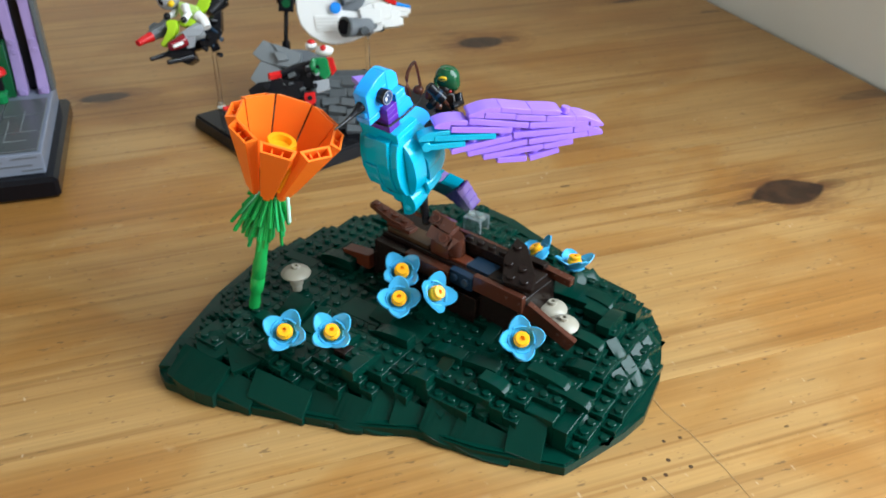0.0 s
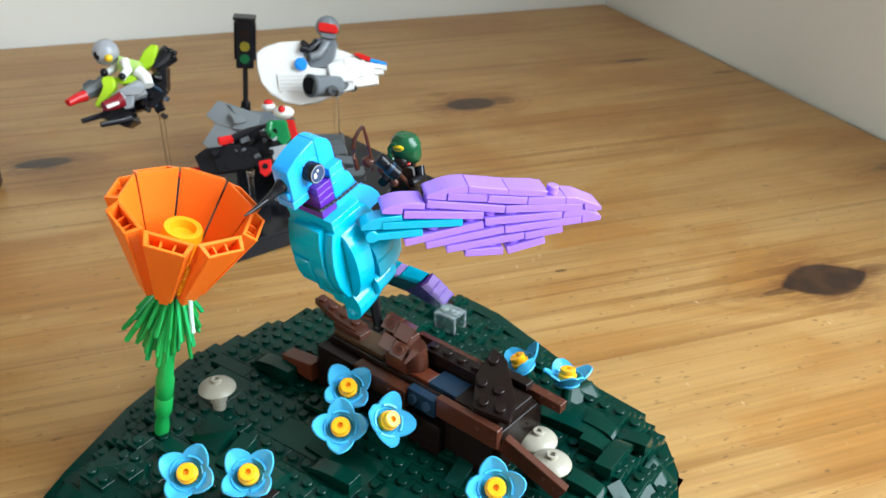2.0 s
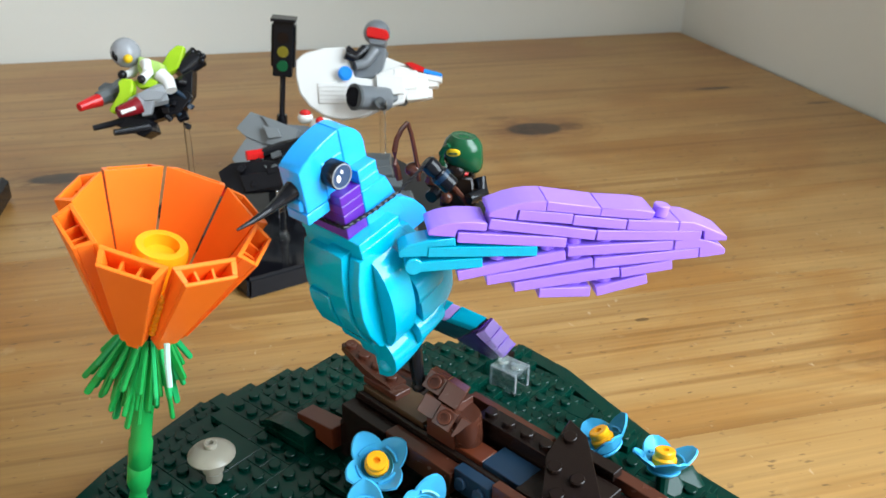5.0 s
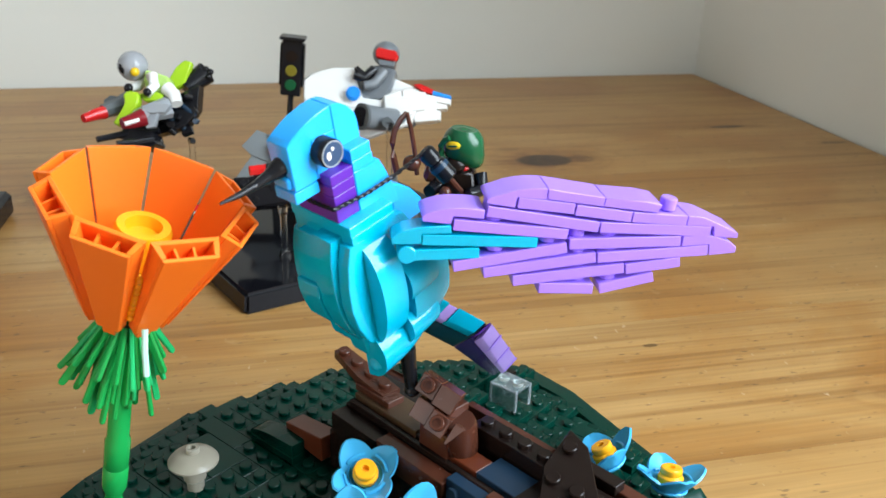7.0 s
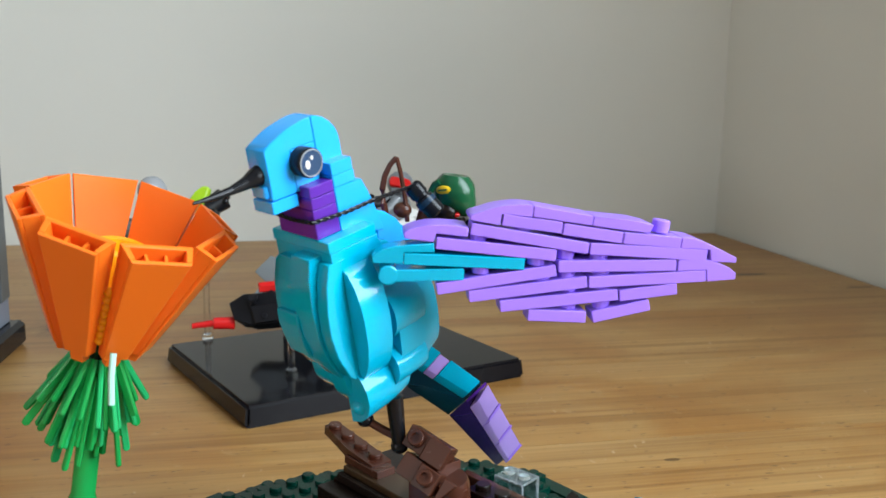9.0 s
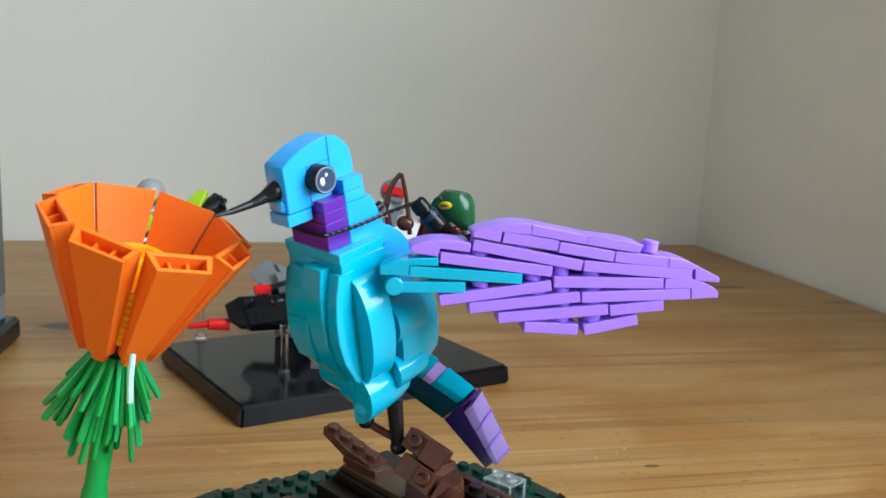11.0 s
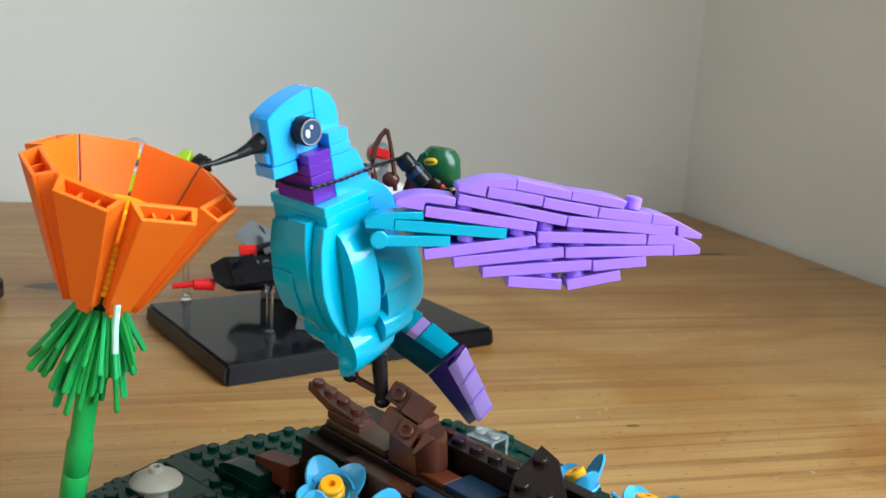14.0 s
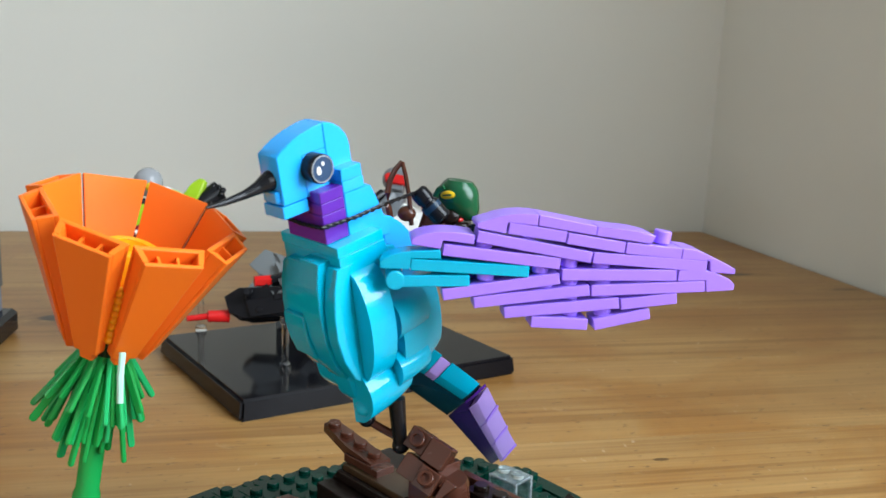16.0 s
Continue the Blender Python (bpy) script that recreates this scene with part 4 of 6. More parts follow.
part("round_brick", bm, M_BROWN, log, "", LOG @ pose(-0.0040, 0.0072, 0.0550, 12, 6, 0))
# studded splinter that sticks out at the thick end
bm = bmesh.new()
sub = bmesh.new()
shape = [(-0.016, -0.0015), (-0.016, 0.0040), (-0.002, 0.0042), (0.016, 0.0040), (0.016, -0.0038), (0.002, -0.0042)]
a = [sub.verts.new((x, y, -0.0032)) for x, y in shape]
b = [sub.verts.new((x, y, 0)) for x, y in shape]
sub.faces.new(a)
sub.faces.new(b[::-1])
for k in range(6):
    sub.faces.new((a[k - 1], a[k], b[k], b[k - 1]))
bmesh.ops.recalc_face_normals(sub, faces=sub.faces[:])
merge(bm, sub)
for k in range(4):
    add_cyl(bm, Matrix.Translation((-0.0125 + k * STUD, 0.0005, -0.0001)), 0.0024, 0.0024, 0.0018, 14, 0, 0.0003)
part("splinter", bm, M_BROWN, log, "studded brown wedge plate sticking up", LOG @ pose(-0.0560, 0.0090, 0.0605, 0, 6, -2))
mm_box("splinter_foot", -54, -36, 3.5, 11, 55.5, 58.4, M_BROWN)
for x0, x1, y0, y1, z0, z1, mat in ((-78, -56, -11, -3, 30, 40, M_RUST), (-64, -52, -4, 10, 28, 46, M_RUST)):
    bm = bmesh.new()
    add_prism(bm, Matrix(), [(x0 * 0.001, z0 * 0.001), (x1 * 0.001, z0 * 0.001), (x1 * 0.001, z1 * 0.001), (x0 * 0.001, (z0 + 6) * 0.001)], (y1 - y0) * 0.001, 0, 0.0003)
    part("broken_end", bm, mat, log, "", LOG @ Matrix.Translation((0, (y0 + y1) / 2 * 0.001, 0)))
bm = bmesh.new()
wedge = [(-13.5, 16), (-4.5, 13.5), (13.5, -3.5), (17.5, -13.5), (0.5, -16.5), (-10, -1)]
sub = bmesh.new()
a = [sub.verts.new((x * 0.001, y * 0.001, -0.0034)) for x, y in wedge]
b = [sub.verts.new((x * 0.001, y * 0.001, 0.0)) for x, y in wedge]
sub.faces.new(a)
sub.faces.new(b[::-1])
for k in range(6):
    sub.faces.new((a[k - 1], a[k], b[k], b[k - 1]))
bmesh.ops.recalc_face_normals(sub, faces=sub.faces[:])
bmesh.ops.bevel(sub, geom=sub.edges[:], offset=0.0002, segments=1, affect="EDGES")
merge(bm, sub)
for x, y in ((3, -12), (11, -11), (-4, -4), (4.5, -3.5), (-8, 9)):
    add_cyl(bm, Matrix.Translation((x * 0.001, y * 0.001, -0.0001)), 0.0024, 0.0024, 0.0018, 14, 0, 0.0003)
part("wedge_plate", bm, M_DKBROWN, log, "dark brown studded wedge plate", LOG @ pose(0.0355, 0.0140, 0.0625, 11, 2, 0))
mm_box("wedge_foot", 24, 48, 0, 24, 50, 55.8, M_DKBROWN)
mm_box("branch", 48.5, 80.5, 0.6, 4.4, 36.6, 44.6, M_BROWN, (), "", (0, 29, 12))
front_stud(74.0, 4.2, 34.8, M_BROWN, 1.6)
mm_box("branch", 28, 60, 27.6, 32.4, 50.6, 55.4, M_BROWN, (), "", (0, 3, 1))
mm_box("branch", 27, 44, 25.0, 30.0, 55.2, 58.6, M_DKBROWN)
mm_box("branch", 47, 50, 26.0, 29.0, 36, 50.5, M_DKBROWN)
mm_box("branch", 36, 40, 22.0, 28.0, 26, 50.5, M_DKBROWN)

# ---- clear brick ----
cube = thing("clear_brick", "small transparent toy brick standing on the base under the tail", "toy brick", GRID @ Matrix.Translation((0, 0, 0)))
bm = bmesh.new()
CW, CD, CH, CT = 0.0136, 0.0104, 0.0108, 0.0011
add_box(bm, Matrix.Translation((0, 0, CH - CT)), CW, CD, CT, 0.0002)
for s in (-1, 1):
    add_box(bm, Matrix.Translation((0, s * (CD - CT) / 2, 0)), CW, CT, CH - CT - 0.0001, 0.0002)
    add_cyl(bm, Matrix.Translation((s * 0.0036, 0, CH + 0.0001)), 0.0024, 0.0024, 0.0016, 14)
cube.matrix_basis = Matrix.Translation((0.0495, 0.5290, 0.0198)) @ pose(0, 0, 0, 0, 0, TURN_B)
part("brick_body", bm, M_MILKY, cube, smooth=False)
# pale bars added for the brightness that refraction gives the edges
for s in (-1, 1):
    for q in (-1, 1):
        bm = bmesh.new()
        add_box(bm, Matrix.Translation((s * (CW / 2 - 0.0004), q * (CD / 2 + 0.0001), 0)), 0.0009, 0.0009, CH, 0.0002)
        part("edge", bm, M_EDGELIGHT, cube, "pale clear bar standing in for light refracted at the edge")
    bm = bmesh.new()
    add_box(bm, Matrix.Translation((0, s * (CD / 2 + 0.0001), CH - 0.0008)), CW - 0.0022, 0.0008, 0.0008, 0.0002)
    part("edge", bm, M_EDGELIGHT, cube, "pale clear bar standing in for light refracted at the edge")

# ---- bird ----
bird = thing("hummingbird", "teal toy hummingbird with lavender wings perched on the log", "toy bird")
HN = pose(-0.0019, 0.4238, 0.1577, -3.0, 13.7, 235.9)  # head, neck and body: x ahead, y to the bird's left, z up


def mm_slab(name, outline, y0, y1, material, bevel=0.25, label=""):
    """An outline in x and z of the bird's frame, in millimetres, drawn out from y0 to y1."""
    bm = bmesh.new()
    add_prism(bm, Matrix.Translation((0, (y0 + y1) * 0.0005, 0)), [(x * 0.001, z * 0.001) for x, z in outline], (y1 - y0) * 0.001, 0, bevel * 0.001)
    return part(name, bm, material, bird, label, HN)


def mm_brick(name, x0, x1, y0, y1, z0, z1, material, label=""):
    return mm_slab(name, [(x0, z0), (x1, z0), (x1, z1), (x0, z1)], y0, y1, material, 0.2, label)


def flank(name, x0, x1, z0, z1, outer, inner, side, round_back=0.0, material=None):
    """A curved slope on the bird's flank: it bows out in y between z0 and z1, with a flat face ahead at x1."""
    sub = bmesh.new()
    nx, nz, rows = 7, 16, []
    mid, half = (z0 + z1) / 2, (z1 - z0) / 2
    for i in range(nx + 1):
        g = 1 - i / nx
        row = []
        for k in range(nz + 1):
            f = -1 + 2 * k / nz
            bow = max(0.0, 1 - abs(f) ** 2.2) ** 0.62
            y = inner + (outer - inner) * bow * (1 - round_back * g ** 2.5)
            z = mid + half * f * (1 - 0.45 * round_back * g ** 2)
            row.append(sub.verts.new(((x0 + (x1 - x0) * i / nx) * 0.001, y * side * 0.001, z * 0.001)))
        rows.append(row)
    for a, b in zip(rows, rows[1:]):
        for k in range(nz):
            sub.faces.new((a[k], a[k + 1], b[k + 1], b[k]))
        sub.faces.new((a[0], b[0], b[-1], a[-1]))
    sub.faces.new(rows[0])
    sub.faces.new(rows[-1])
    bmesh.ops.recalc_face_normals(sub, faces=sub.faces[:])
    bm = bmesh.new()
    merge(bm, sub)
    return part(name, bm, material or M_TEAL, bird, m=HN)


# body: an inner core, curved columns down the breast, bowed slopes on both flanks
mm_slab("body_core", [(1, -20), (3, -30), (3.5, -42), (1, -54), (-3, -62), (-10, -67), (-18, -67), (-24, -62), (-26.5, -54), (-26, -46), (-23, -38), (-18, -28), (-14, -20)], -10.5, 10.5, M_TEAL, 0.4)
mm_slab("breast_column", [(4.4, -22), (6.3, -28), (7.4, -35), (7.6, -42), (6.4, -49), (3.4, -56), (0, -59), (-1, -22)], 7.6, 11.9, M_TEAL)
mm_slab("breast_column", [(7.0, -20.5), (8.4, -27), (9.0, -35), (8.4, -44), (6.2, -52), (3.0, -58), (-2, -58), (-2, -20.5)], -0.4, 7.5, M_TEAL)
mm_slab("breast_column", [(5.6, -22.5), (7.2, -29), (8.0, -37), (7.6, -45), (5.6, -52), (2.6, -57), (-2, -57), (-2, -22.5)], -8.4, -0.5, M_TEAL)
mm_slab("breast_column", [(3.0, -24.5), (5.0, -31), (5.8, -38), (5.4, -45), (3.4, -51), (0.6, -55), (-3, -55), (-3, -24.5)], -14.6, -8.5, M_TEAL, 1.2)
mm_slab("breast_plate", [(9.4, -37.2), (9.6, -41), (8.8, -46), (7.2, -51.4), (3, -51.4), (3, -37.2)], -8.6, 0.4, M_TEAL, 0.4)
mm_slab("belly", [(2.4, -56), (1.6, -62), (-1.5, -66.5), (-6, -69), (-12, -69), (-12, -56)], -8.0, 0.8, M_TEAL, 0.8)
mm_slab("belly", [(3.2, -57), (2.0, -64), (-2.0, -69.5), (-8, -71), (-12, -70), (-12, -57)], 0.9, 9.0, M_TEAL, 0.8)
bm = bmesh.new()
add_ball(bm, Matrix.Translation((0.0002, 0.0102, -0.0672)), 0.0030, 0.0030, 0.0026)
part("belly_stud", bm, M_TEAL, bird, "", HN)
for side in (1, -1):
    flank("flank_panel", -8.6, 0.4, -59.5, -24.0, 17.8, 10.6, side)
    near = side > 0
    flank("flank_panel", -31.6, -12.0, -66.5, -34.0, 16.6 if near else 14.0, 9.0, side, 0.55)
    flank("flank_panel", -23.0, -10.6, -51.6, -35.0, 17.6 if near else 14.4, 9.4, side, 0.12)
    flank("flank_panel", -22.0, -9.4, -66.0, -51.7, 17.2 if near else 10.0, 9.0, side, 0.12)
    if near:
        flank("flank_panel", -17.0, 1.6, -73.0, -54.0, 15.4, 6.6, side, 0.3)
mm_slab("back_plate", [(-9, -21), (-19, -24), (-24, -33), (-25, -40), (-9, -40)], -9, 9, M_TEAL, 0.5)

# neck: teal collar, purple throat and cheeks, azure nape
mm_brick("collar", -13.4, 3.2, -11.8, 11.8, -30.0, -19.5, M_TEAL)
mm_brick("collar", -12.8, 3.6, -12.0, 12.0, -19.4, -16.3, M_TEAL)
for z0, z1 in ((-16.2, -11.7), (-11.6, -8.2), (-8.1, -5.0), (-4.9, -1.9)):
    mm_brick("throat", -4.4, 3.5, -7.9, 7.9, z0, z1, M_PURPLE, "purple throat plate")
mm_slab("nape", [(-4.5, -4.5), (-14.0, -4.7), (-15.6, -8.4), (-17.2, -13.0), (-18.6, -18.0), (-19.3, -21.0), (-8.2, -19.4), (-4.5, -16.2)], -7.9, 7.9, M_AZURE)
mm_brick("nape", -11.9, -4.5, -7.9, 7.9, -4.4, -1.3, M_AZURE)
mm_brick("nape", -11.6, -4.4, -7.9, 7.9, -1.2, 2.2, M_AZURE)
mm_slab("shoulder", [(-17.5, -15), (-21, -16.5), (-25, -20), (-28.6, -25), (-30.4, -30), (-17, -30)], -7, 7.0, M_AZURE, 0.4, "azure curved shoulder")
# head, one stud wide
mm_slab("head", [(12.0, -3.3), (12.0, 9.6), (9.8, 10.9), (7.5, 12.0), (5.5, 12.8), (3.5, 13.4), (-0.5, 14.3), (-3.6, 14.6), (-3.6, 8.0), (4.2, 8.0), (4.2, -3.3)], -4, 4, M_AZURE)
mm_slab("head", [(-3.7, 14.6), (-5.6, 14.3), (-7.4, 13.5), (-9.6, 11.8), (-11.3, 9.4), (-11.9, 7.0), (-12.0, 0.8), (-3.7, 0.8)], -4, 4, M_AZURE)
mm_brick("head", -3.6, 4.1, -3.95, 3.95, -3.3, 7.9, M_AZURE)
mm_brick("chin", 4.4, 12.6, -4.1, 4.1, -6.8, -3.5, M_AZURE, "azure chin plate")
for side in (1, -1):
    bm = bmesh.new()
    add_lathe(bm, Matrix(), [(0.0039, 0.0), (0.0039, 0.0040), (0.0037, 0.0043), (0.0005, 0.0043)], 28)
    eye = part("eye", bm, M_BLACK, bird, "black round eye with white glints", HN @ Matrix.Translation((0.0014, side * 0.0038, 0.0042)) @ Matrix.Rotation(radians(-90 * side), 4, "X"))
    bm = bmesh.new()
    add_tube(bm, [(0.0034 * math.cos(k * math.pi / 14), 0.0034 * math.sin(k * math.pi / 14), 0.0043) for k in range(29)], 0.00022, 0.00022, 6)
    part("eye_ring", bm, M_LGREY, eye)
    bm = bmesh.new()
    add_lathe(bm, Matrix(), [(0.0033, 0.0042), (0.0033, 0.00435), (0.0003, 0.00435)], 24)
    part("pupil", bm, M_IRIS, eye, "dull blue pupil")
    bm = bmesh.new()
    add_ball(bm, Matrix.Translation((0.0013, 0.0001, 0.0044)), 0.0008, 0.0012, 0.0002, 0, 12)
    add_ball(bm, Matrix.Translation((-0.0002, -0.0014 * side, 0.0044)), 0.0005, 0.0006, 0.0002, 0, 12)
    part("glint", bm, M_WHITE, eye)
bm = bmesh.new()
tip = HN.inverted() @ Vector((-0.0197, 0.3993, 0.1521))
root = Vector((0.0112, -0.0002, 0.0032))
sub_r = ((0.0, 0.0027), (0.10, 0.0025), (0.24, 0.0017), (0.45, 0.00115), (0.75, 0.0008), (1.0, 0.00035))
for (f0, r0), (f1, r1) in zip(sub_r, sub_r[1:]):
    sag = [root.lerp(tip, f) - Vector((0, 0, 0.0009 * math.sin(math.pi * f))) for f in (f0, f1)]
    add_tube(bm, sag, r0, r1, 14)
part("beak", bm, M_BLACK, bird, "long black pointed beak", HN)
bm = bmesh.new()
add_box(bm, Matrix.Translation((0.0124, 0, -0.0028)), 0.0016, 0.0060, 0.0034, 0.0005)
part("beak_clip", bm, M_AZURE, bird, "azure clip under the beak", HN)

# near wing: a fan of plates set on edge
WING = Matrix.Translation((0.0220, 0.4239, 0.1300)) @ pose(0, 0, 0, 0, 0, 14.6)
MM = 0.001


def feather(x0, z0, x1, z1, material, wide=0.0078, h=0.0031):
    """A thin plate seen on edge, from the middle of its root to the middle of its tip, its near edge at y = 0."""
    ln, a = math.hypot(x1 - x0, z1 - z0), math.degrees(math.atan2(z1 - z0, x1 - x0))
    bm = bmesh.new()
    add_box(bm, Matrix.Translation((ln / 2, wide / 2, -h / 2)), ln - 0.0002, wide, h, 0.00018)
    return part("feather", bm, material, bird, m=WING @ pose(x0, 0, z0, 0, -a, 0))


for x0, z0, x1, z1, mat in ((29.7, 16.6, 45.7, 14.5, 0), (45.8, 14.2, 62.0, 11.9, 0), (62.1, 11.9, 78.0, 10.5, 0), (21.4, 14.2, 53.0, 9.0, 0), (53.2, 9.0, 85.4, 7.2, 0), (12.4, 10.4, 44.4, 7.1, 0), (44.9, 4.1, 77.1, 4.5, 0),
                            (53.3, -0.2, 85.4, 1.6, 0), (12.7, -2.0, 44.5, 3.1, 0), (21.2, -4.0, 53.0, 0.0, 0), (29.6, -6.7, 61.5, -3.5, 0), (61.8, -3.9, 77.7, -1.9, 0), (37.2, -9.1, 53.1, -9.7, 0), (54.7, -9.8, 70.4, -6.3, 0),
                            (4.0, 6.2, 36.0, 4.8, 1), (0.0, 1.6, 20.0, 2.0, 1)):
    feather(x0 * MM, z0 * MM, x1 * MM, z1 * MM, M_TEAL if mat else M_LAV)


def wing_curve(name, outline, material, wide=0.0078):
    bm = bmesh.new()
    add_prism(bm, Matrix.Translation((0, wide / 2, 0)), [(x * MM, z * MM) for x, z in outline], wide, 0, 0.0002)
    return part(name, bm, material, bird, m=WING)


wing_curve("leading_edge", [(4.1, 11.6), (11.8, 10.6), (12.4, 12.9), (20.6, 12.0), (20.9, 14.5), (17.5, 15.0), (13.9, 15.2), (10.4, 15.1), (7.6, 14.6), (5.4, 13.9), (4.0, 13.1)], M_LAV, 0.0116)
wing_curve("leading_edge", [(21.3, 16.4), (29.0, 15.1), (29.5, 18.1), (37.6, 17.3), (37.7, 20.5), (33.6, 20.6), (30.2, 20.3), (27.0, 19.6), (24.7, 18.8), (22.6, 18.2), (21.3, 17.7)], M_LAV, 0.0116)
wing_curve("leading_edge", [(37.9, 20.4), (53.8, 17.7), (53.5, 15.1), (37.7, 17.4)], M_LAV, 0.0116)
wing_curve("leading_edge", [(54.0, 17.6), (65.5, 16.5), (70.3, 15.4), (69.2, 13.1), (53.6, 15.1)], M_LAV, 0.0116)
wing_curve("wing_tip", [(78.1, 12.1), (82.1, 11.7), (84.6, 10.8), (86.8, 9.8), (90.4, 8.1), (93.5, 6.6), (93.5, 5.2), (86.4, 5.5), (86.0, 8.7), (77.9, 9.1)], M_LAV, 0.0116)
wing_curve("wing_tip", [(77.5, 6.0), (82.0, 6.3), (84.8, 6.1), (87.2, 5.7), (89.4, 4.9), (91.8, 3.8), (93.6, 2.4), (93.6, 0.7), (85.7, 0.0), (85.4, 3.2), (77.4, 2.9)], M_LAV)
wing_curve("wing_root", [(-4.1, 5.0), (-4.2, 6.9), (-3.0, 7.9), (-1.4, 8.7), (1.2, 9.4), (3.9, 9.8), (11.8, 10.3), (12.1, 7.9), (4.0, 7.9), (3.9, 5.0)], M_TEAL)
bm = bmesh.new()
add_cyl(bm, Matrix(), 0.0024, 0.0024, 0.0036, 16, 0, 0.0003)
part("stud", bm, M_LAV, bird, m=WING @ pose(0.0730, 0.0039, 0.0128, 0, 8, 0))
bm = bmesh.new()
add_cyl(bm, Matrix.Translation((0, 0, -0.0078)), 0.0026, 0.0026, 0.0079, 20, 0, 0.0003)
part("wing_joint", bm, M_TEAL, bird, m=WING @ pose(0.0, 0, 0.0018, 90, 0, 0))
# added purple sheet that gives the feather gaps their shadow colour
bm = bmesh.new()
add_prism(bm, Matrix(), [(x * MM, z * MM) for x, z in ((9, 2), (32, -4), (52, -8), (68, -5), (77, 1), (77, 9), (44, 13), (24, 13), (13, 9))], 0.0012)
part("wing_web", bm, M_PURPLE, bird, "purple sheet standing in for shadow between the feathers", WING @ Matrix.Translation((0, 0.0086, 0)))
for x, z in ((24.0, 12.0), (35.7, 13.2), (39.6, 5.3), (47.6, 7.0), (56.7, 6.2), (24.7, 3.0), (48.1, 1.9), (57.4, 2.2), (41.0, 0.4), (48.5, -1.9), (57.7, -2.4), (48.6, -6.6), (57.9, -6.6), (68, 8.2), (68, 2.6)):
    bm = bmesh.new()
    add_cyl(bm, Matrix.Translation((0, 0.0039, -0.0014)), 0.0024, 0.0024, 0.0028, 14, 0, 0.0003)
    part("stud", bm, M_LAV, bird, m=WING @ pose(x * 0.001, 0, z * 0.001, 0, 6, 0))
# far wing, swept up and away behind the head
FAR = Matrix.Translation((0.0000, 0.4560, 0.1330)) @ pose(0, 0, 0, 0, 0, 112) @ pose(0, 0, 0, 0, 8, 0)
for k in range(6):
    bm = bmesh.new()
    add_box(bm, Matrix.Translation((0.030, 0, -0.0034 * k)), 0.062 - 0.006 * k, 0.0078, 0.0030, 0.0002)
    part("feather", bm, M_LAV, bird, m=FAR @ pose(0, 0, 0.006, 0, 1.5 * k, 0))

# tail: a teal and a lilac run of plates, stepping back and down, shade-darkened plates below them
# each joint of the tail: the right and the left edge of its lit face, and the way across its underside
T_ROOT = (Vector((0.0338, 0.4631, 0.0968)), Vector((0.0300, 0.4622, 0.0923)), Vector((-0.0085, 0.0100, -0.0108)))
T_BEND = (Vector((0.0419, 0.4735, 0.0869)), Vector((0.0383, 0.4722, 0.0832)), Vector((-0.0088, 0.0086, -0.0108)))
T_TIP = (Vector((0.0512, 0.5222, 0.0460)), Vector((0.0462, 0.5178, 0.0425)), Vector((-0.0042, 0.0034, -0.0050)))


def tail_piece(name, a, b, f0, f1, k0, k1, material, label="", slip=0.0):
    """A stretch of the tail from joint a to joint b, from k0 to k1 through it; slip: how far its left edge runs ahead."""
    rings = []
    for f in (f0, f1):
        right, low = a[0].lerp(b[0], f), a[2].lerp(b[2], f)
        lft = a[1].lerp(b[1], f + slip)
        rings.append([right + low * k0, lft + low * k0, lft + low * k1, right + low * k1])
    bm = bmesh.new()
    lofted(bm, rings)
    bmesh.ops.bevel(bm, geom=bm.edges[:], offset=0.00016, segments=1, affect="EDGES")
    return part(name, bm, material, bird, label)


for f0, f1, mat, k in ((-0.8, -0.42, M_TEAL, 0.0), (-0.41, -0.10, M_LILAC, 0.05), (-0.09, 0.90, M_TEAL, 0.0), (0.905, 0.99, M_NAVY, 0.04)):
    tail_piece("tail_plate", T_ROOT, T_BEND, f0, f1, k, 0.26, mat)
tail_piece("tail_underside", T_ROOT, T_BEND, -0.9, 1.0, 0.27, 1.0, M_TEALSHADE, "teal plates under the tail, darkened as in shade")
tail_piece("tail_plate", T_BEND, T_TIP, 0.0, 0.035, -0.10, 0.26, M_PURPLE)
for f0, f1, k in ((0.04, 0.345, -0.12), (0.35, 0.675, -0.10), (0.68, 1.0, -0.06)):
    tail_piece("tail_plate", T_BEND, T_TIP, f0, f1, k, 0.26, M_LILAC, slip=0.06)
    tail_piece("tail_plate", T_BEND, T_TIP, f1 - 0.035, f1 + 0.002, k - 0.05, 0.20, M_LAV, slip=0.06)
tail_piece("tail_underside", T_BEND, T_TIP, 0.01, 1.0, 0.27, 1.0, M_PURPLESHADE, "purple plates under the tail, darkened as in shade")

# legs
for a, b in (((0.0188, 0.4460, 0.0905), (0.0205, 0.4462, 0.0752)), ((0.0085, 0.4470, 0.0890), (0.0096, 0.4475, 0.0822))):
    bm = bmesh.new()
    a, b = Vector(a), Vector(b)
    add_tube(bm, [a, a.lerp(b, 0.5), b], 0.0027, 0.0021, 14)
    add_ball(bm, Matrix.Translation(b), 0.0027, 0.0027, 0.0024, 0, 12)
    part("leg", bm, M_BLACK, bird)
bm = bmesh.new()
add_tube(bm, [(0.0096, 0.4475, 0.0820), (0.0150, 0.4470, 0.0796), (0.0226, 0.4465, 0.0764)], 0.0013, 0.0013, 8)
part("perch_bar", bm, M_BROWN, bird)
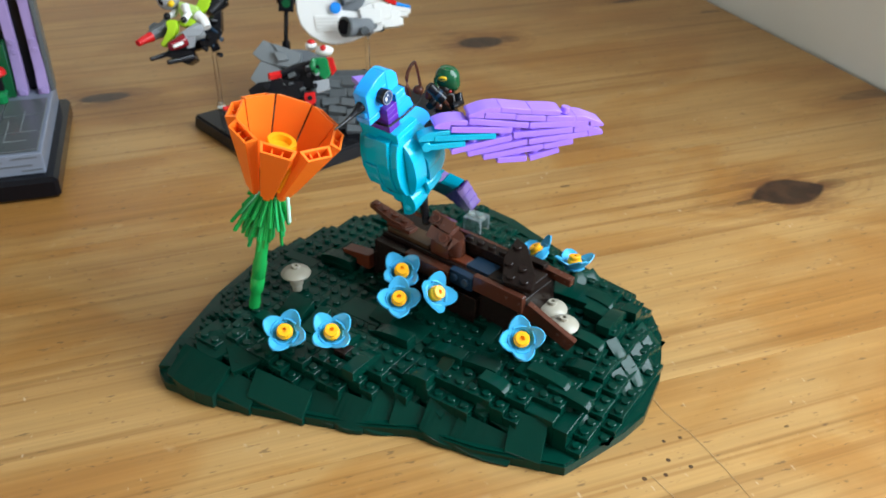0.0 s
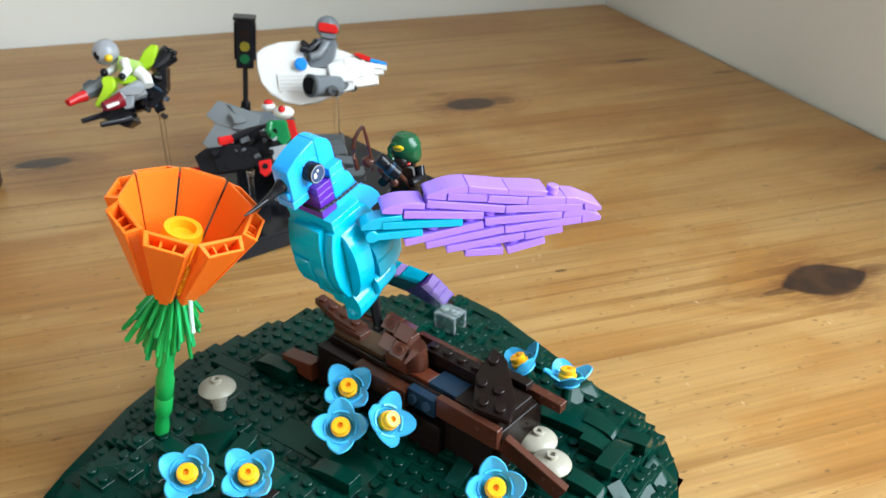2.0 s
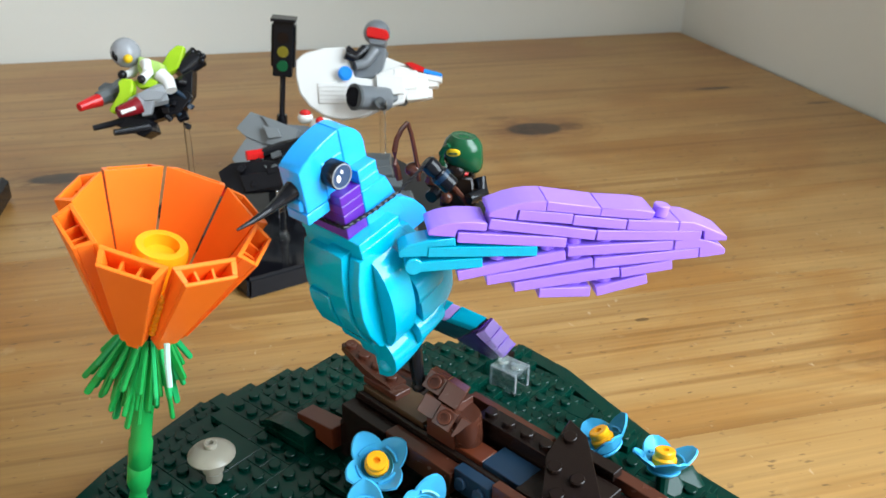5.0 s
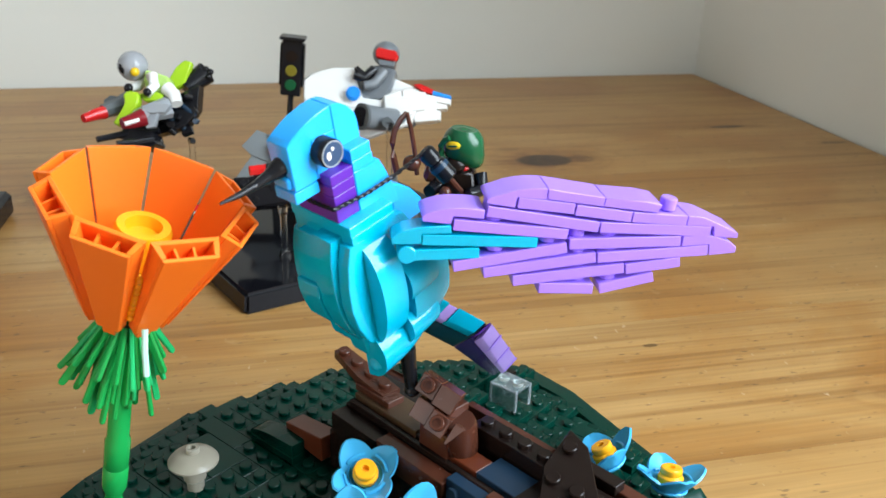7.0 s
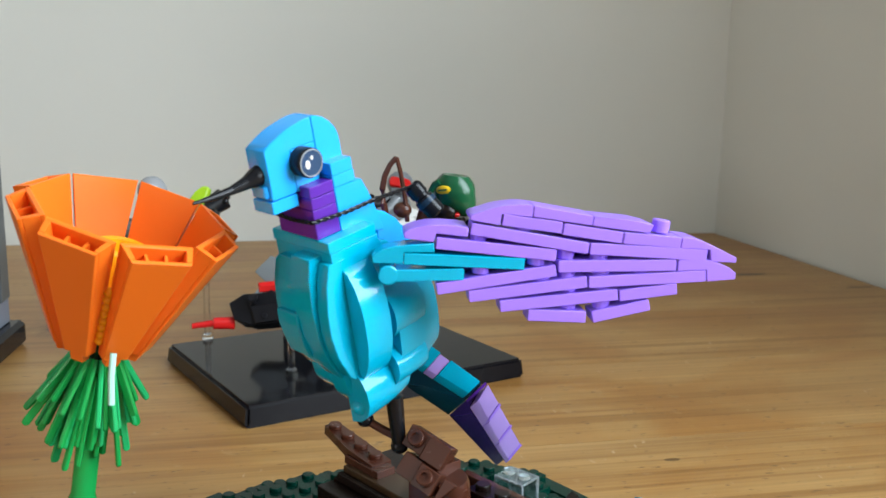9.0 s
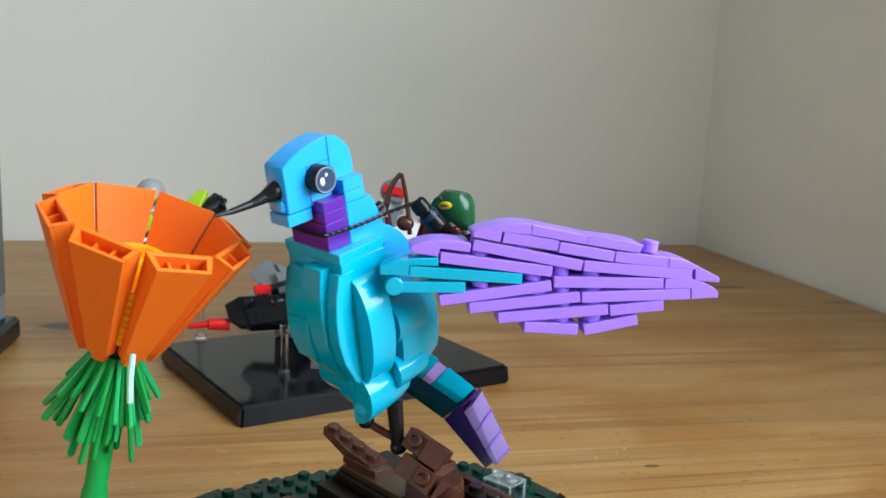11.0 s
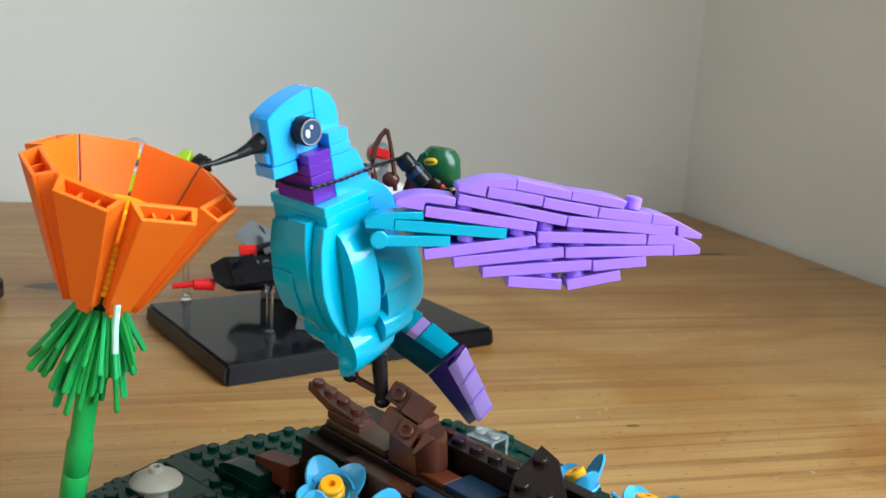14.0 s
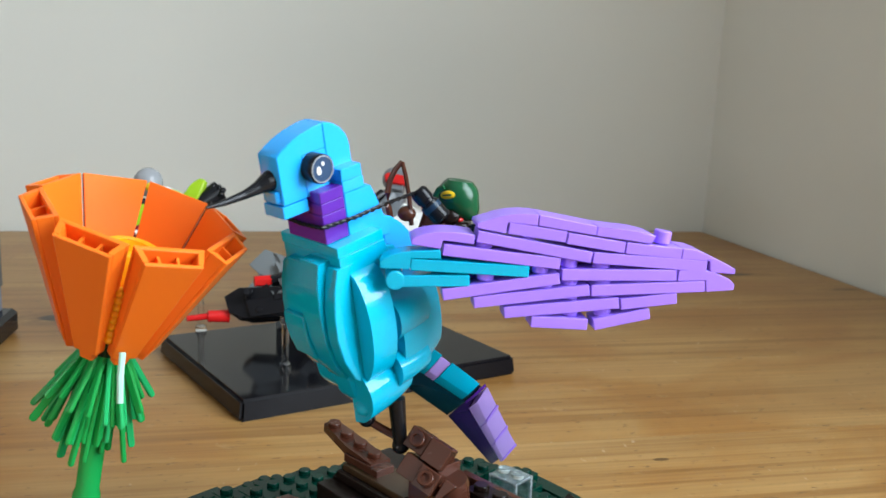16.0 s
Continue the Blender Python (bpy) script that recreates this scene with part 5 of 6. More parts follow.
# harness cord round the throat to the rider: two strands twisted
knots_at = [HN @ Vector(p) for p in ((-0.0040, -0.0090, -0.0100), (0.0046, -0.0086, -0.0106), (0.0047, 0.0, -0.0112), (0.0046, 0.0086, -0.0108))] + [HN @ Vector((-0.0060, 0.0095, -0.0112)), HN @ Vector((-0.0170, 0.0096, -0.0110)), Vector((0.0216, 0.4550, 0.1518))]
path = []
for a, b in zip(knots_at, knots_at[1:]):
    path += [a.lerp(b, k / 14) for k in range(14)]
path.append(knots_at[-1])
bm = bmesh.new()
for s in (0.0, math.pi):
    strand = []
    for k, p in enumerate(path):
        way = (path[min(k + 1, len(path) - 1)] - path[max(k - 1, 0)]).normalized()
        u = way.cross(Vector((0, 0, 1))).normalized()
        v = way.cross(u)
        strand.append(p + 0.00030 * (math.cos(s + k * 1.1) * u + math.sin(s + k * 1.1) * v))
    add_tube(bm, strand, 0.00038, 0.00038, 6)
part("cord", bm, M_BLACK, bird, "thin black braided cord")

# ---- rider figure ----
RID = Matrix.Translation((0.0302, 0.4780, 0.1475))  # the middle of its hood
bm = bmesh.new()


def rid_at(x, y, z):
    return Matrix.Translation((x * 0.001, y * 0.001, z * 0.001))


hood = bmesh.new()
add_ball(hood, Matrix(), 0.0064, 0.0064, 0.0066, 0, 22)
for v in hood.verts:
    # the hood hangs down and out behind the neck, with a flat crown
    back = max(0.0, v.co.x / 0.0064)
    low = max(0.0, -v.co.z / 0.0066)
    v.co.x += 0.0034 * back * low + 0.0008 * back
    v.co.z -= 0.0040 * back * low + (0.0010 if v.co.z > 0.0052 else 0.0)
merge(bm, hood, rid_at(-0.2, 0, 0.6) @ pose(0, 0, 0, 0, 6, 0))
add_tube(bm, [(0.0062 * math.cos(a) * -0.55 - 0.0030, -0.0050 - 0.0012 * math.sin(a), 0.0046 * math.sin(a) - 0.0004) for a in (-1.4, -0.9, -0.3, 0.3, 0.9, 1.4)], 0.0010, 0.0010, 8, 0)
add_ball(bm, rid_at(-2.3, -5.5, 1.5) @ pose(0, 0, 0, 0, -8, -18), 0.0026, 0.0010, 0.0014, 2, 14)
add_box(bm, rid_at(-2.4, -6.4, 1.3) @ pose(0, 0, 0, 0, -8, -18), 0.0030, 0.0006, 0.0005)
add_ball(bm, rid_at(-2.0, -2.2, -5.6), 0.0042, 0.0040, 0.0034, 1, 14)
add_ball(bm, rid_at(0.8, -3.0, -6.4), 0.0020, 0.0014, 0.0010, 4, 10)
add_prism(bm, rid_at(-0.6, 0.6, -21), [(-0.0066, 0.0), (0.0066, 0.0), (0.0048, 0.0135), (-0.0048, 0.0135)], 0.0090, 1, 0.0008)
for s in (-1, 1):
    add_tube(bm, [(s * 0.0058, -0.0005, -0.0090), (s * 0.0076, -0.0030, -0.0130), (s * 0.0062 - 0.003, -0.0082, -0.0134)], 0.0026, 0.0021, 12, 3)
    add_tube(bm, [(s * 0.0034, 0.0, -0.0205), (s * 0.0044 - 0.001, -0.0095, -0.0215)], 0.0036, 0.0034, 10, 3)
add_tube(bm, [(-0.0040, -0.0062, -0.0080), (0.0036, -0.0064, -0.0165)], 0.0011, 0.0011, 8, 5)
add_ball(bm, rid_at(-4.0, -8.6, -13.2), 0.0021, 0.0021, 0.0021, 5, 10)
add_box(bm, rid_at(-9.5, -0.5, -12.5) @ pose(0, 0, 0, 0, 16, 10), 0.0066, 0.0060, 0.0080, 0.0012)
for f in list(bm.faces)[-26:]:
    f.material_index = 5
rider = part("toy_rider", bm, [M_DKGREEN, M_DKBROWN, M_YELLOW, M_BLACK, M_RED, M_BROWN], None, m=RID)
tagged(rider, "small dark toy figure in a glossy green hood", "toy figure")
SPY0, SPY1 = Vector((0.0216, 0.4550, 0.1518)), Vector((0.0290, 0.4560, 0.1440))
spy = thing("toy_spyglass", "short black toy cylinder held at the cord's end", "toy gadget", Matrix.Translation(SPY0) @ (SPY1 - SPY0).to_track_quat("Z", "Y").to_matrix().to_4x4())
bm = bmesh.new()
add_lathe(bm, Matrix(), [(0.0020, -0.0006), (0.0026, 0), (0.0028, 0.0006), (0.0028, 0.0034), (0.0024, 0.0036), (0.0024, 0.0044), (0.0030, 0.0047), (0.0031, 0.0104), (0.0026, 0.0110), (0.0018, 0.0110), (0.0017, 0.0100), (0.0004, 0.0100)], 20)
part("tube", bm, M_BLACK, spy)
bm = bmesh.new()
add_lathe(bm, Matrix.Translation((0, 0, 0.0052)), [(0.0028, 0), (0.00318, 0.0002), (0.00318, 0.0018), (0.0028, 0.0020)], 20)
part("band", bm, M_NAVY, spy, "dark blue band")
bow = thing("toy_bow", "reddish brown toy bow held by the rider", "toy bow", Matrix.Translation((0.0130, 0.4720, 0.1587)))
bm = bmesh.new()
add_tube(bm, [(0, 0, 0), (-0.0020, 0, -0.0024), (-0.0037, 0, -0.0060), (-0.0044, 0, -0.0100), (-0.0040, 0, -0.0145), (-0.0029, 0.0003, -0.0200)], 0.0008, 0.0011, 10)
part("bow_stave", bm, M_BROWN, bow)
bm = bmesh.new()
add_tube(bm, [(0, 0, 0), (0.0012, 0, -0.0040), (0.0024, 0, -0.0100), (0.0032, 0, -0.0150), (0.0036, 0.0003, -0.0200)], 0.0007, 0.0008, 8)
part("bow_stave", bm, M_BROWN, bow)
bm = bmesh.new()
add_ball(bm, Matrix.Translation((0.0018, 0.0010, -0.0165)), 0.0030, 0.0026, 0.0026)
part("grip", bm, M_BROWN, bow)

# ---- black display stand with three toy flyers ----
PL_A, PL_L, PL_R = Vector((-0.1010, 0.6190, 0)), Vector((-0.1965, 0.7170, 0)), Vector((0.0370, 0.7390, 0))
PL_D = PL_L + PL_R - PL_A
stand = thing("display_stand", "glossy black rectangular display plinth on the table", "display stand")
bm = bmesh.new()
sub = bmesh.new()
quad = (PL_A, PL_R, PL_D, PL_L)
mid = sum(quad, Vector()) / 4
lo = [sub.verts.new(p) for p in quad]
hi = [sub.verts.new(mid + (p - mid) * 0.985 + Vector((0, 0, 0.0125))) for p in quad]
sub.faces.new(lo[::-1]); sub.faces.new(hi)
for k in range(4):
    sub.faces.new((lo[k - 1], lo[k], hi[k], hi[k - 1]))
bmesh.ops.recalc_face_normals(sub, faces=sub.faces[:])
bmesh.ops.bevel(sub, geom=sub.edges[:], offset=0.0018, segments=2, affect="EDGES")
merge(bm, sub)
part("plinth", bm, M_GLOSS, stand)


def rod(x, y, top, label="clear rod holding up a toy flyer"):
    bm = bmesh.new()
    add_cyl(bm, Matrix.Translation((x, y, 0.0124)), 0.0040, 0.0034, 0.0035, 12)
    add_cyl(bm, Matrix.Translation((x, y, 0.0150)), 0.0021, 0.0021, top - 0.0150, 10)
    add_cyl(bm, Matrix.Translation((x, y, top - 0.004)), 0.0030, 0.0030, 0.0045, 10)
    part("rod", bm, M_CLEAR, stand, label)


rod(-0.1755, 0.7350, 0.0800)
rod(-0.0958, 0.6760, 0.0440)
rod(-0.0460, 0.7470, 0.0800)


# ---- the three toy flyers, each drawn in a frame leaning back with the craft: x to its stern, y away, z up ----


def mm_prism(bm, outline, y0, y1, bevel, slot=0):
    add_prism(bm, Matrix.Translation((0, (y0 + y1) * 0.0005, 0)), [(x * 0.001, z * 0.001) for x, z in outline], (y1 - y0) * 0.001, slot, bevel * 0.001)


def mm_tube(bm, path, r0, r1, n=12, slot=0):
    add_tube(bm, [Vector(p) * 0.001 for p in path], r0 * 0.001, r1 * 0.001, n, slot)


def mm_ball(bm, at, radii, slot=0):
    add_ball(bm, Matrix.Translation(Vector(at) * 0.001), radii[0] * 0.001, radii[1] * 0.001, radii[2] * 0.001, slot, 16)


def toy_prism(owner, name, outline, y0, y1, material, bevel=0.4, label=""):
    bm = bmesh.new()
    mm_prism(bm, outline, y0, y1, bevel)
    return part(name, bm, material, owner, label)


def toy_tube(owner, name, path, r0, r1, material, n=12, label=""):
    bm = bmesh.new()
    mm_tube(bm, path, r0, r1, n)
    return part(name, bm, material, owner, label)


def toy_ball(owner, name, at, radii, material, label=""):
    bm = bmesh.new()
    mm_ball(bm, at, radii)
    return part(name, bm, material, owner, label)


BIKE = Matrix.Translation((-0.1880, 0.7080, 0.0880)) @ pose(0, 0, 0, -25.6, -1.35, 5.1)
bike = thing("green_flyer", "lime, white and black toy hover bike on a clear rod", "toy vehicle", BIKE)
toy_prism(bike, "chassis", [(1.4, 2.4), (16.4, 11.3), (28.8, 17.5), (28.3, 2.4), (21.3, -9.0), (6.5, -13.5), (-4.6, -16.3), (-12.3, -14.8), (-10.1, -6.4)], 2, 12, M_BLACK, 0.4)
toy_prism(bike, "chassis", [(-10.6, -11.9), (7.0, -15.4), (9.5, -22.4), (2.7, -26.1), (-3.1, -23.5), (-13.8, -19.2)], -14, 2, M_BLACK, 0.4)
toy_prism(bike, "bracket", [(15.4, -0.5), (27.2, 3.5), (29.8, -0.5), (22.4, -9.7), (16.3, -11.9)], -3, 2, M_BLACK, 0.4)
toy_tube(bike, "pipe", [(11.1, -2, -3.0), (21.6, 1, -10.9)], 1.5, 1.5, M_NAVY, 8)
toy_tube(bike, "pipe", [(18.3, -4, 4.8), (28.4, -1, -2.8)], 1.5, 1.5, M_NAVY, 8)
toy_tube(bike, "rear_thruster", [(15.9, 14, 17.3), (21.1, 17, 23.3), (27.1, 20, 29.3)], 5.7, 7.3, M_BLACK, 18, "black rear thruster")
toy_ball(bike, "bolt", (31.0, 14, 25.4), (2.0, 2.0, 2.0), M_BLACK)
toy_ball(bike, "bolt", (28.8, 14, 30.1), (2.0, 2.0, 2.0), M_BLACK)
toy_ball(bike, "bolt", (24.8, 14, 30.8), (2.0, 2.0, 2.0), M_BLACK)
toy_ball(bike, "bolt", (31.7, 14, 28.3), (2.0, 2.0, 2.0), M_BLACK)
toy_prism(bike, "tail_fin", [(5.5, 19.4), (11.8, 30.2), (16.7, 34.2), (21.2, 33.3), (20.7, 30.2), (17.6, 19.9), (11.8, 15.4)], 8, 14, M_LIME, 0.8, "lime fin")
toy_tube(bike, "engine", [(-13.8, 3, 7.0), (-19.6, -2, 1.9), (-26.0, -9, -2.6)], 6.6, 4.2, M_GREY, 8)
toy_prism(bike, "engine_fin", [(-28.4, 5.5), (-24.1, 8.6), (-15.3, 7.2), (-16.6, 1.6), (-27.6, -0.6)], -4, -1, M_GREY, 0.4)
toy_tube(bike, "nose_cone", [(-25.1, -9, -3.1), (-29.5, -14, -5.9), (-33.3, -19, -9.2)], 4.2, 2.6, M_RED, 12, "red cone")
toy_prism(bike, "fairing", [(-12.3, 7.4), (-9.3, 9.3), (-3.3, 8.7), (-2.5, 3.9), (-3.8, -1.6), (-8.5, -6.4), (-14.5, -12.4), (-17.7, -10.2), (-12.8, -2.1), (-11.1, 1.8)], -14, -7, M_LIME, 0.9, "lime fairing")
toy_prism(bike, "fairing", [(-5.2, 8.6), (5.2, 10.3), (10.8, 8.6), (10.2, 4.7), (-0.6, 3.9)], -9, 2, M_LIME, 0.6, "lime fairing")
toy_tube(bike, "engine", [(14.2, -8, 1.0), (6.6, -13, -3.0), (-1.3, -19, -8.3)], 6.6, 4.6, M_LGREY, 8)
toy_prism(bike, "engine_fin", [(1.4, -1.2), (9.0, 1.7), (19.6, 0.0), (16.3, -4.6), (6.5, -5.5)], -20, -17, M_LGREY, 0.4)
toy_prism(bike, "engine_fin", [(3.2, -6.6), (11.7, -4.5), (10.0, -13.0), (4.9, -14.2)], -19, -15, M_LGREY, 0.4)
toy_tube(bike, "nose_cone", [(3.2, -19, -7.5), (-2.1, -23, -10.9), (-6.5, -27, -13.1)], 5.5, 3.3, M_WINE, 12, "dark red cone")
# highlight on the dark red cone, laid on as a white bar
toy_tube(bike, "cone_print", [(-2.7, -31.4, -14.1), (4.4, -28.2, -10.8)], 1.3, 1.1, M_WHITE, 8, "white bar standing in for a glint")
toy_tube(bike, "blaster", [(-6.4, -11, -15.0), (-15.9, -17, -19.1), (-23.4, -22, -22.0)], 2.2, 1.8, M_BLACK, 10)
toy_tube(bike, "blaster", [(7.6, -14, -20.1), (-0.9, -20, -22.8), (-9.2, -26, -25.1)], 2.6, 2.0, M_BLACK, 10)
bm = bmesh.new()
mm_prism(bm, [(-2.7, 24.5), (11.2, 20.6), (13.4, 12.3), (8.8, 7.1), (-0.1, 8.8), (-3.6, 17.1)], -5, 6, 0.8, 2)
mm_tube(bm, [(2.0, -6, 20.4), (5.2, -9, 13.8), (1.5, -12, 7.7)], 3.7, 2.9, 12, 1)
mm_tube(bm, [(-6.2, 7, 23.3), (-9.2, 2, 15.3), (-12.2, -3, 13.1)], 3.1, 2.4, 12, 1)
mm_tube(bm, [(11.6, -6, 13.0), (17.0, -8, 8.3), (19.4, -10, 2.4)], 4.4, 3.7, 12, 1)
mm_ball(bm, (-12.9, -4, 13.1), (2.9, 2.9, 2.9), 3)
mm_ball(bm, (2.3, -13, 8.8), (2.6, 2.6, 2.6), 3)
mm_ball(bm, (-12.1, -1, 27.5), (9.2, 9.2, 9.2), 0)
mm_ball(bm, (-14.7, -5.6, 25.7), (4.2, 3.7, 4.8), 3)
mm_ball(bm, (-8.2, -7.2, 22.4), (2.8, 2.8, 2.8), 4)
mm_ball(bm, (-11.4, -6.2, 32.6), (3.1, 1.6, 1.1), 3)
fig = part("toy_pilot", bm, [M_SILVER, M_WHITE, M_PALELIME, M_BLACK, M_YELLOW], None, m=BIKE)
tagged(fig, "small white toy figure with a silver helmet", "toy figure")

bits = random.Random(4)
for k in range(16):
    bm = bmesh.new()
    if k % 2:
        add_cyl(bm, pose(0, 0, 0, bits.uniform(0, 180), bits.uniform(0, 180), 0), 0.0019, 0.0019, bits.uniform(0.004, 0.008), 10, 0, 0.0003)
    else:
        add_box(bm, pose(0, 0, 0, bits.uniform(-30, 30), bits.uniform(-40, 40), 0), bits.uniform(0.003, 0.007), 0.004, bits.uniform(0.002, 0.005), 0.0003)
    part("fitting", bm, M_BLACK if k % 4 else M_NAVY, bike, m=Matrix.Translation((bits.uniform(0.004, 0.028), bits.uniform(-0.004, 0.003), bits.uniform(-0.020, 0.012))))

GUN = Matrix.Translation((-0.1050, 0.6880, 0.0500)) @ pose(0, 0, 0, -25.6, -1.35, 5.1)
gun = thing("black_flyer", "black toy hover bike with red details on a clear rod", "toy vehicle", GUN)
toy_prism(gun, "chassis", [(-30.0, 0.1), (-21.8, 5.7), (-0.1, 7.4), (14.4, 4.8), (15.3, -4.1), (8.5, -10.0), (-16.1, -12.6), (-26.1, -9.8)], -9, 8, M_BLACK, 0.4)
toy_prism(gun, "chassis", [(-4.8, 8.5), (7.1, 17.8), (20.1, 22.2), (27.9, 15.7), (27.7, 7.0), (17.9, -1.6), (2.8, 3.1)], -2, 12, M_BLACK, 0.4)
toy_prism(gun, "side_plate", [(-16.7, -1.7), (8.8, 1.5), (11.0, -8.1), (-12.4, -12.3)], -11, -9.2, M_BLACK, 0.4)
toy_tube(gun, "nozzle", [(-27.9, -2, -10.3), (-39.1, -7, -11.7)], 3.9, 3.5, M_RED, 12, "red nozzle")
toy_tube(gun, "nozzle_tip", [(-39.1, -7, -11.7), (-49.9, -12, -14.5)], 2.0, 1.7, M_RED, 10)
toy_tube(gun, "blaster", [(-4.4, -4, 11.6), (6.7, 0, 16.7), (19.1, 4, 20.1)], 3.3, 2.8, M_BLACK, 10)
toy_tube(gun, "muzzle", [(-13.1, -8, 10.0), (-4.1, -4, 11.8)], 3.3, 3.3, M_RED, 6, "red muzzle")
toy_prism(gun, "clip", [(14.5, -4.3), (23.0, -3.0), (23.5, -11.3), (18.4, -15.3), (15.0, -12.3)], -12, -6, M_RED, 0.4, "red clip")
toy_tube(gun, "clip_hole", [(19.1, -12.6, -8.1), (19.0, -11.9, -8.1)], 2.0, 2.0, M_BLACK, 12)
toy_tube(gun, "exhaust", [(19.1, -9, 15.9), (17.2, 2, 16.9)], 2.0, 2.0, M_LGREY, 10)
toy_tube(gun, "exhaust", [(21.3, -9, 14.4), (19.4, 2, 15.4)], 2.0, 2.0, M_LGREY, 10)
toy_tube(gun, "exhaust", [(23.4, -9, 12.9), (21.6, 2, 13.8)], 2.0, 2.0, M_LGREY, 10)
toy_tube(gun, "exhaust", [(25.5, -9, 11.4), (23.8, 2, 12.3)], 2.0, 2.0, M_LGREY, 10)
toy_prism(gun, "exhaust_plate", [(22.0, 4.7), (34.3, 6.8), (35.2, -1.7), (25.0, -4.7)], -11, -7, M_LGREY, 0.4)
bm = bmesh.new()
mm_prism(bm, [(21.0, 24.0), (33.5, 24.0), (36.1, 11.1), (30.9, 5.5), (24.0, 12.0)], -5, 7, 1.0, 0)
mm_tube(bm, [(23.3, -6, 21.8), (21.3, -9, 15.5), (25.6, -12, 12.7)], 2.8, 2.4, 12, 0)
mm_ball(bm, (31.5, 0, 29.7), (7.4, 6.7, 4.6), 1)
mm_ball(bm, (31.0, -5.6, 31.3), (2.6, 2.6, 2.6), 2)
mm_ball(bm, (20.6, 3, 34.4), (4.8, 4.8, 3.8), 1)
mm_ball(bm, (20.9, 1, 36.8), (3.5, 3.5, 2.4), 2)
mm_prism(bm, [(31.6, 24.7), (37.7, 24.7), (40.3, 14.3), (36.0, 9.9), (34.2, 14.3)], 2, 8, 0.6, 2)
fig = part("toy_pilot", bm, [M_STEMDK, M_WHITE, M_RED], None, m=GUN)
tagged(fig, "small green and white toy figure riding the black flyer", "toy figure")

for k in range(22):
    bm = bmesh.new()
    if k % 3:
        add_cyl(bm, pose(0, 0, 0, 90 + bits.uniform(-20, 20), bits.uniform(0, 90), 0), 0.0020, 0.0020, bits.uniform(0.004, 0.010), 10, 0, 0.0003)
    else:
        add_box(bm, pose(0, 0, 0, bits.uniform(-20, 20), bits.uniform(-30, 30), 0), bits.uniform(0.004, 0.009), 0.004, bits.uniform(0.002, 0.004), 0.0003)
    fx = bits.uniform(-0.020, 0.030)
    part("fitting", bm, M_BLACK if k % 5 else M_GREY, gun, m=Matrix.Translation((fx, bits.uniform(-0.010, 0.002), 0.002 + 0.25 * fx + bits.uniform(-0.008, 0.008))))

SHIP = Matrix.Translation((-0.0636, 0.7750, 0.0848)) @ pose(0, 0, 0, -25.6, -1.35, 5.1)
ship = thing("white_flyer", "white rounded toy hover craft with grey jets on a clear rod", "toy vehicle", SHIP)
toy_prism(ship, "hull", [(-45.9, 14.0), (-39.2, 18.8), (-26.8, 22.1), (-11.9, 22.6), (-8.6, 12.1), (-5.7, 2.5), (6.8, 1.1), (10.6, 5.4), (23.5, 9.7), (31.7, 8.3), (31.2, -3.2), (27.6, -14.7), (14.4, -18.1), (0.5, -23.8), (-13.8, -26.0), (-25.8, -23.6), (-35.9, -17.1), (-42.6, -8.5), (-45.4, 2.5)], -6, 2, M_WHITE, 0.9)
toy_prism(ship, "hull", [(-44.4, 17.0), (-27.4, 22.8), (6.6, 20.9), (30.9, 11.2), (28.4, -8.3), (6.6, -18.0), (-22.6, -20.4), (-38.1, -10.7)], 2.2, 16, M_WHITE, 0.9)
toy_prism(ship, "side_tile", [(-30.4, -1.5), (-8.9, -1.5), (-8.9, -15.4), (-29.0, -15.4)], -7.2, -5.9, M_WHITE, 0.2, "off-white gridded tile")
toy_prism(ship, "tile_groove", [(-28.9, -4.0), (-10.3, -4.0), (-10.3, -4.6), (-28.9, -4.6)], -7.6, -7.1, M_PALE, 0)
toy_prism(ship, "tile_groove", [(-28.9, -6.8), (-10.3, -6.8), (-10.3, -7.4), (-28.9, -7.4)], -7.6, -7.1, M_PALE, 0)
toy_prism(ship, "tile_groove", [(-28.9, -9.7), (-10.3, -9.7), (-10.3, -10.3), (-28.9, -10.3)], -7.6, -7.1, M_PALE, 0)
toy_prism(ship, "tile_groove", [(-28.9, -12.6), (-10.3, -12.6), (-10.3, -13.2), (-28.9, -13.2)], -7.6, -7.1, M_PALE, 0)
toy_prism(ship, "tail_block", [(8.7, 3.9), (27.8, 2.5), (27.8, -9.0), (10.1, -10.4)], -9, 2, M_WHITE, 0.6)
toy_prism(ship, "tail_block", [(20.5, 8.1), (36.5, 6.6), (36.5, -5.3), (21.9, -6.8)], -7, 4, M_WHITE, 0.6)
toy_prism(ship, "tail_block", [(27.8, 2.7), (43.6, 1.2), (43.6, -11.7), (29.2, -13.2)], -5, 6, M_WHITE, 0.6)
toy_prism(ship, "tail_block", [(33.0, 4.5), (50.8, 3.0), (50.8, -3.3), (34.5, -4.7)], -3, 8, M_WHITE, 0.6)
toy_prism(ship, "tail_block", [(38.2, -2.9), (46.5, -4.4), (46.5, -10.2), (39.7, -11.6)], -1, 10, M_WHITE, 0.6)
toy_prism(ship, "stripe", [(27.8, 12.5), (32.6, 12.9), (41.7, 9.1), (40.7, 6.2), (35.0, 7.2)], -4, 3, M_RED, 0.4, "red stripe block")
toy_prism(ship, "stripe", [(40.7, 8.6), (53.2, 5.2), (53.2, 2.8), (40.7, 5.7)], -4, 3, M_BLUE, 0.4, "blue stripe block")
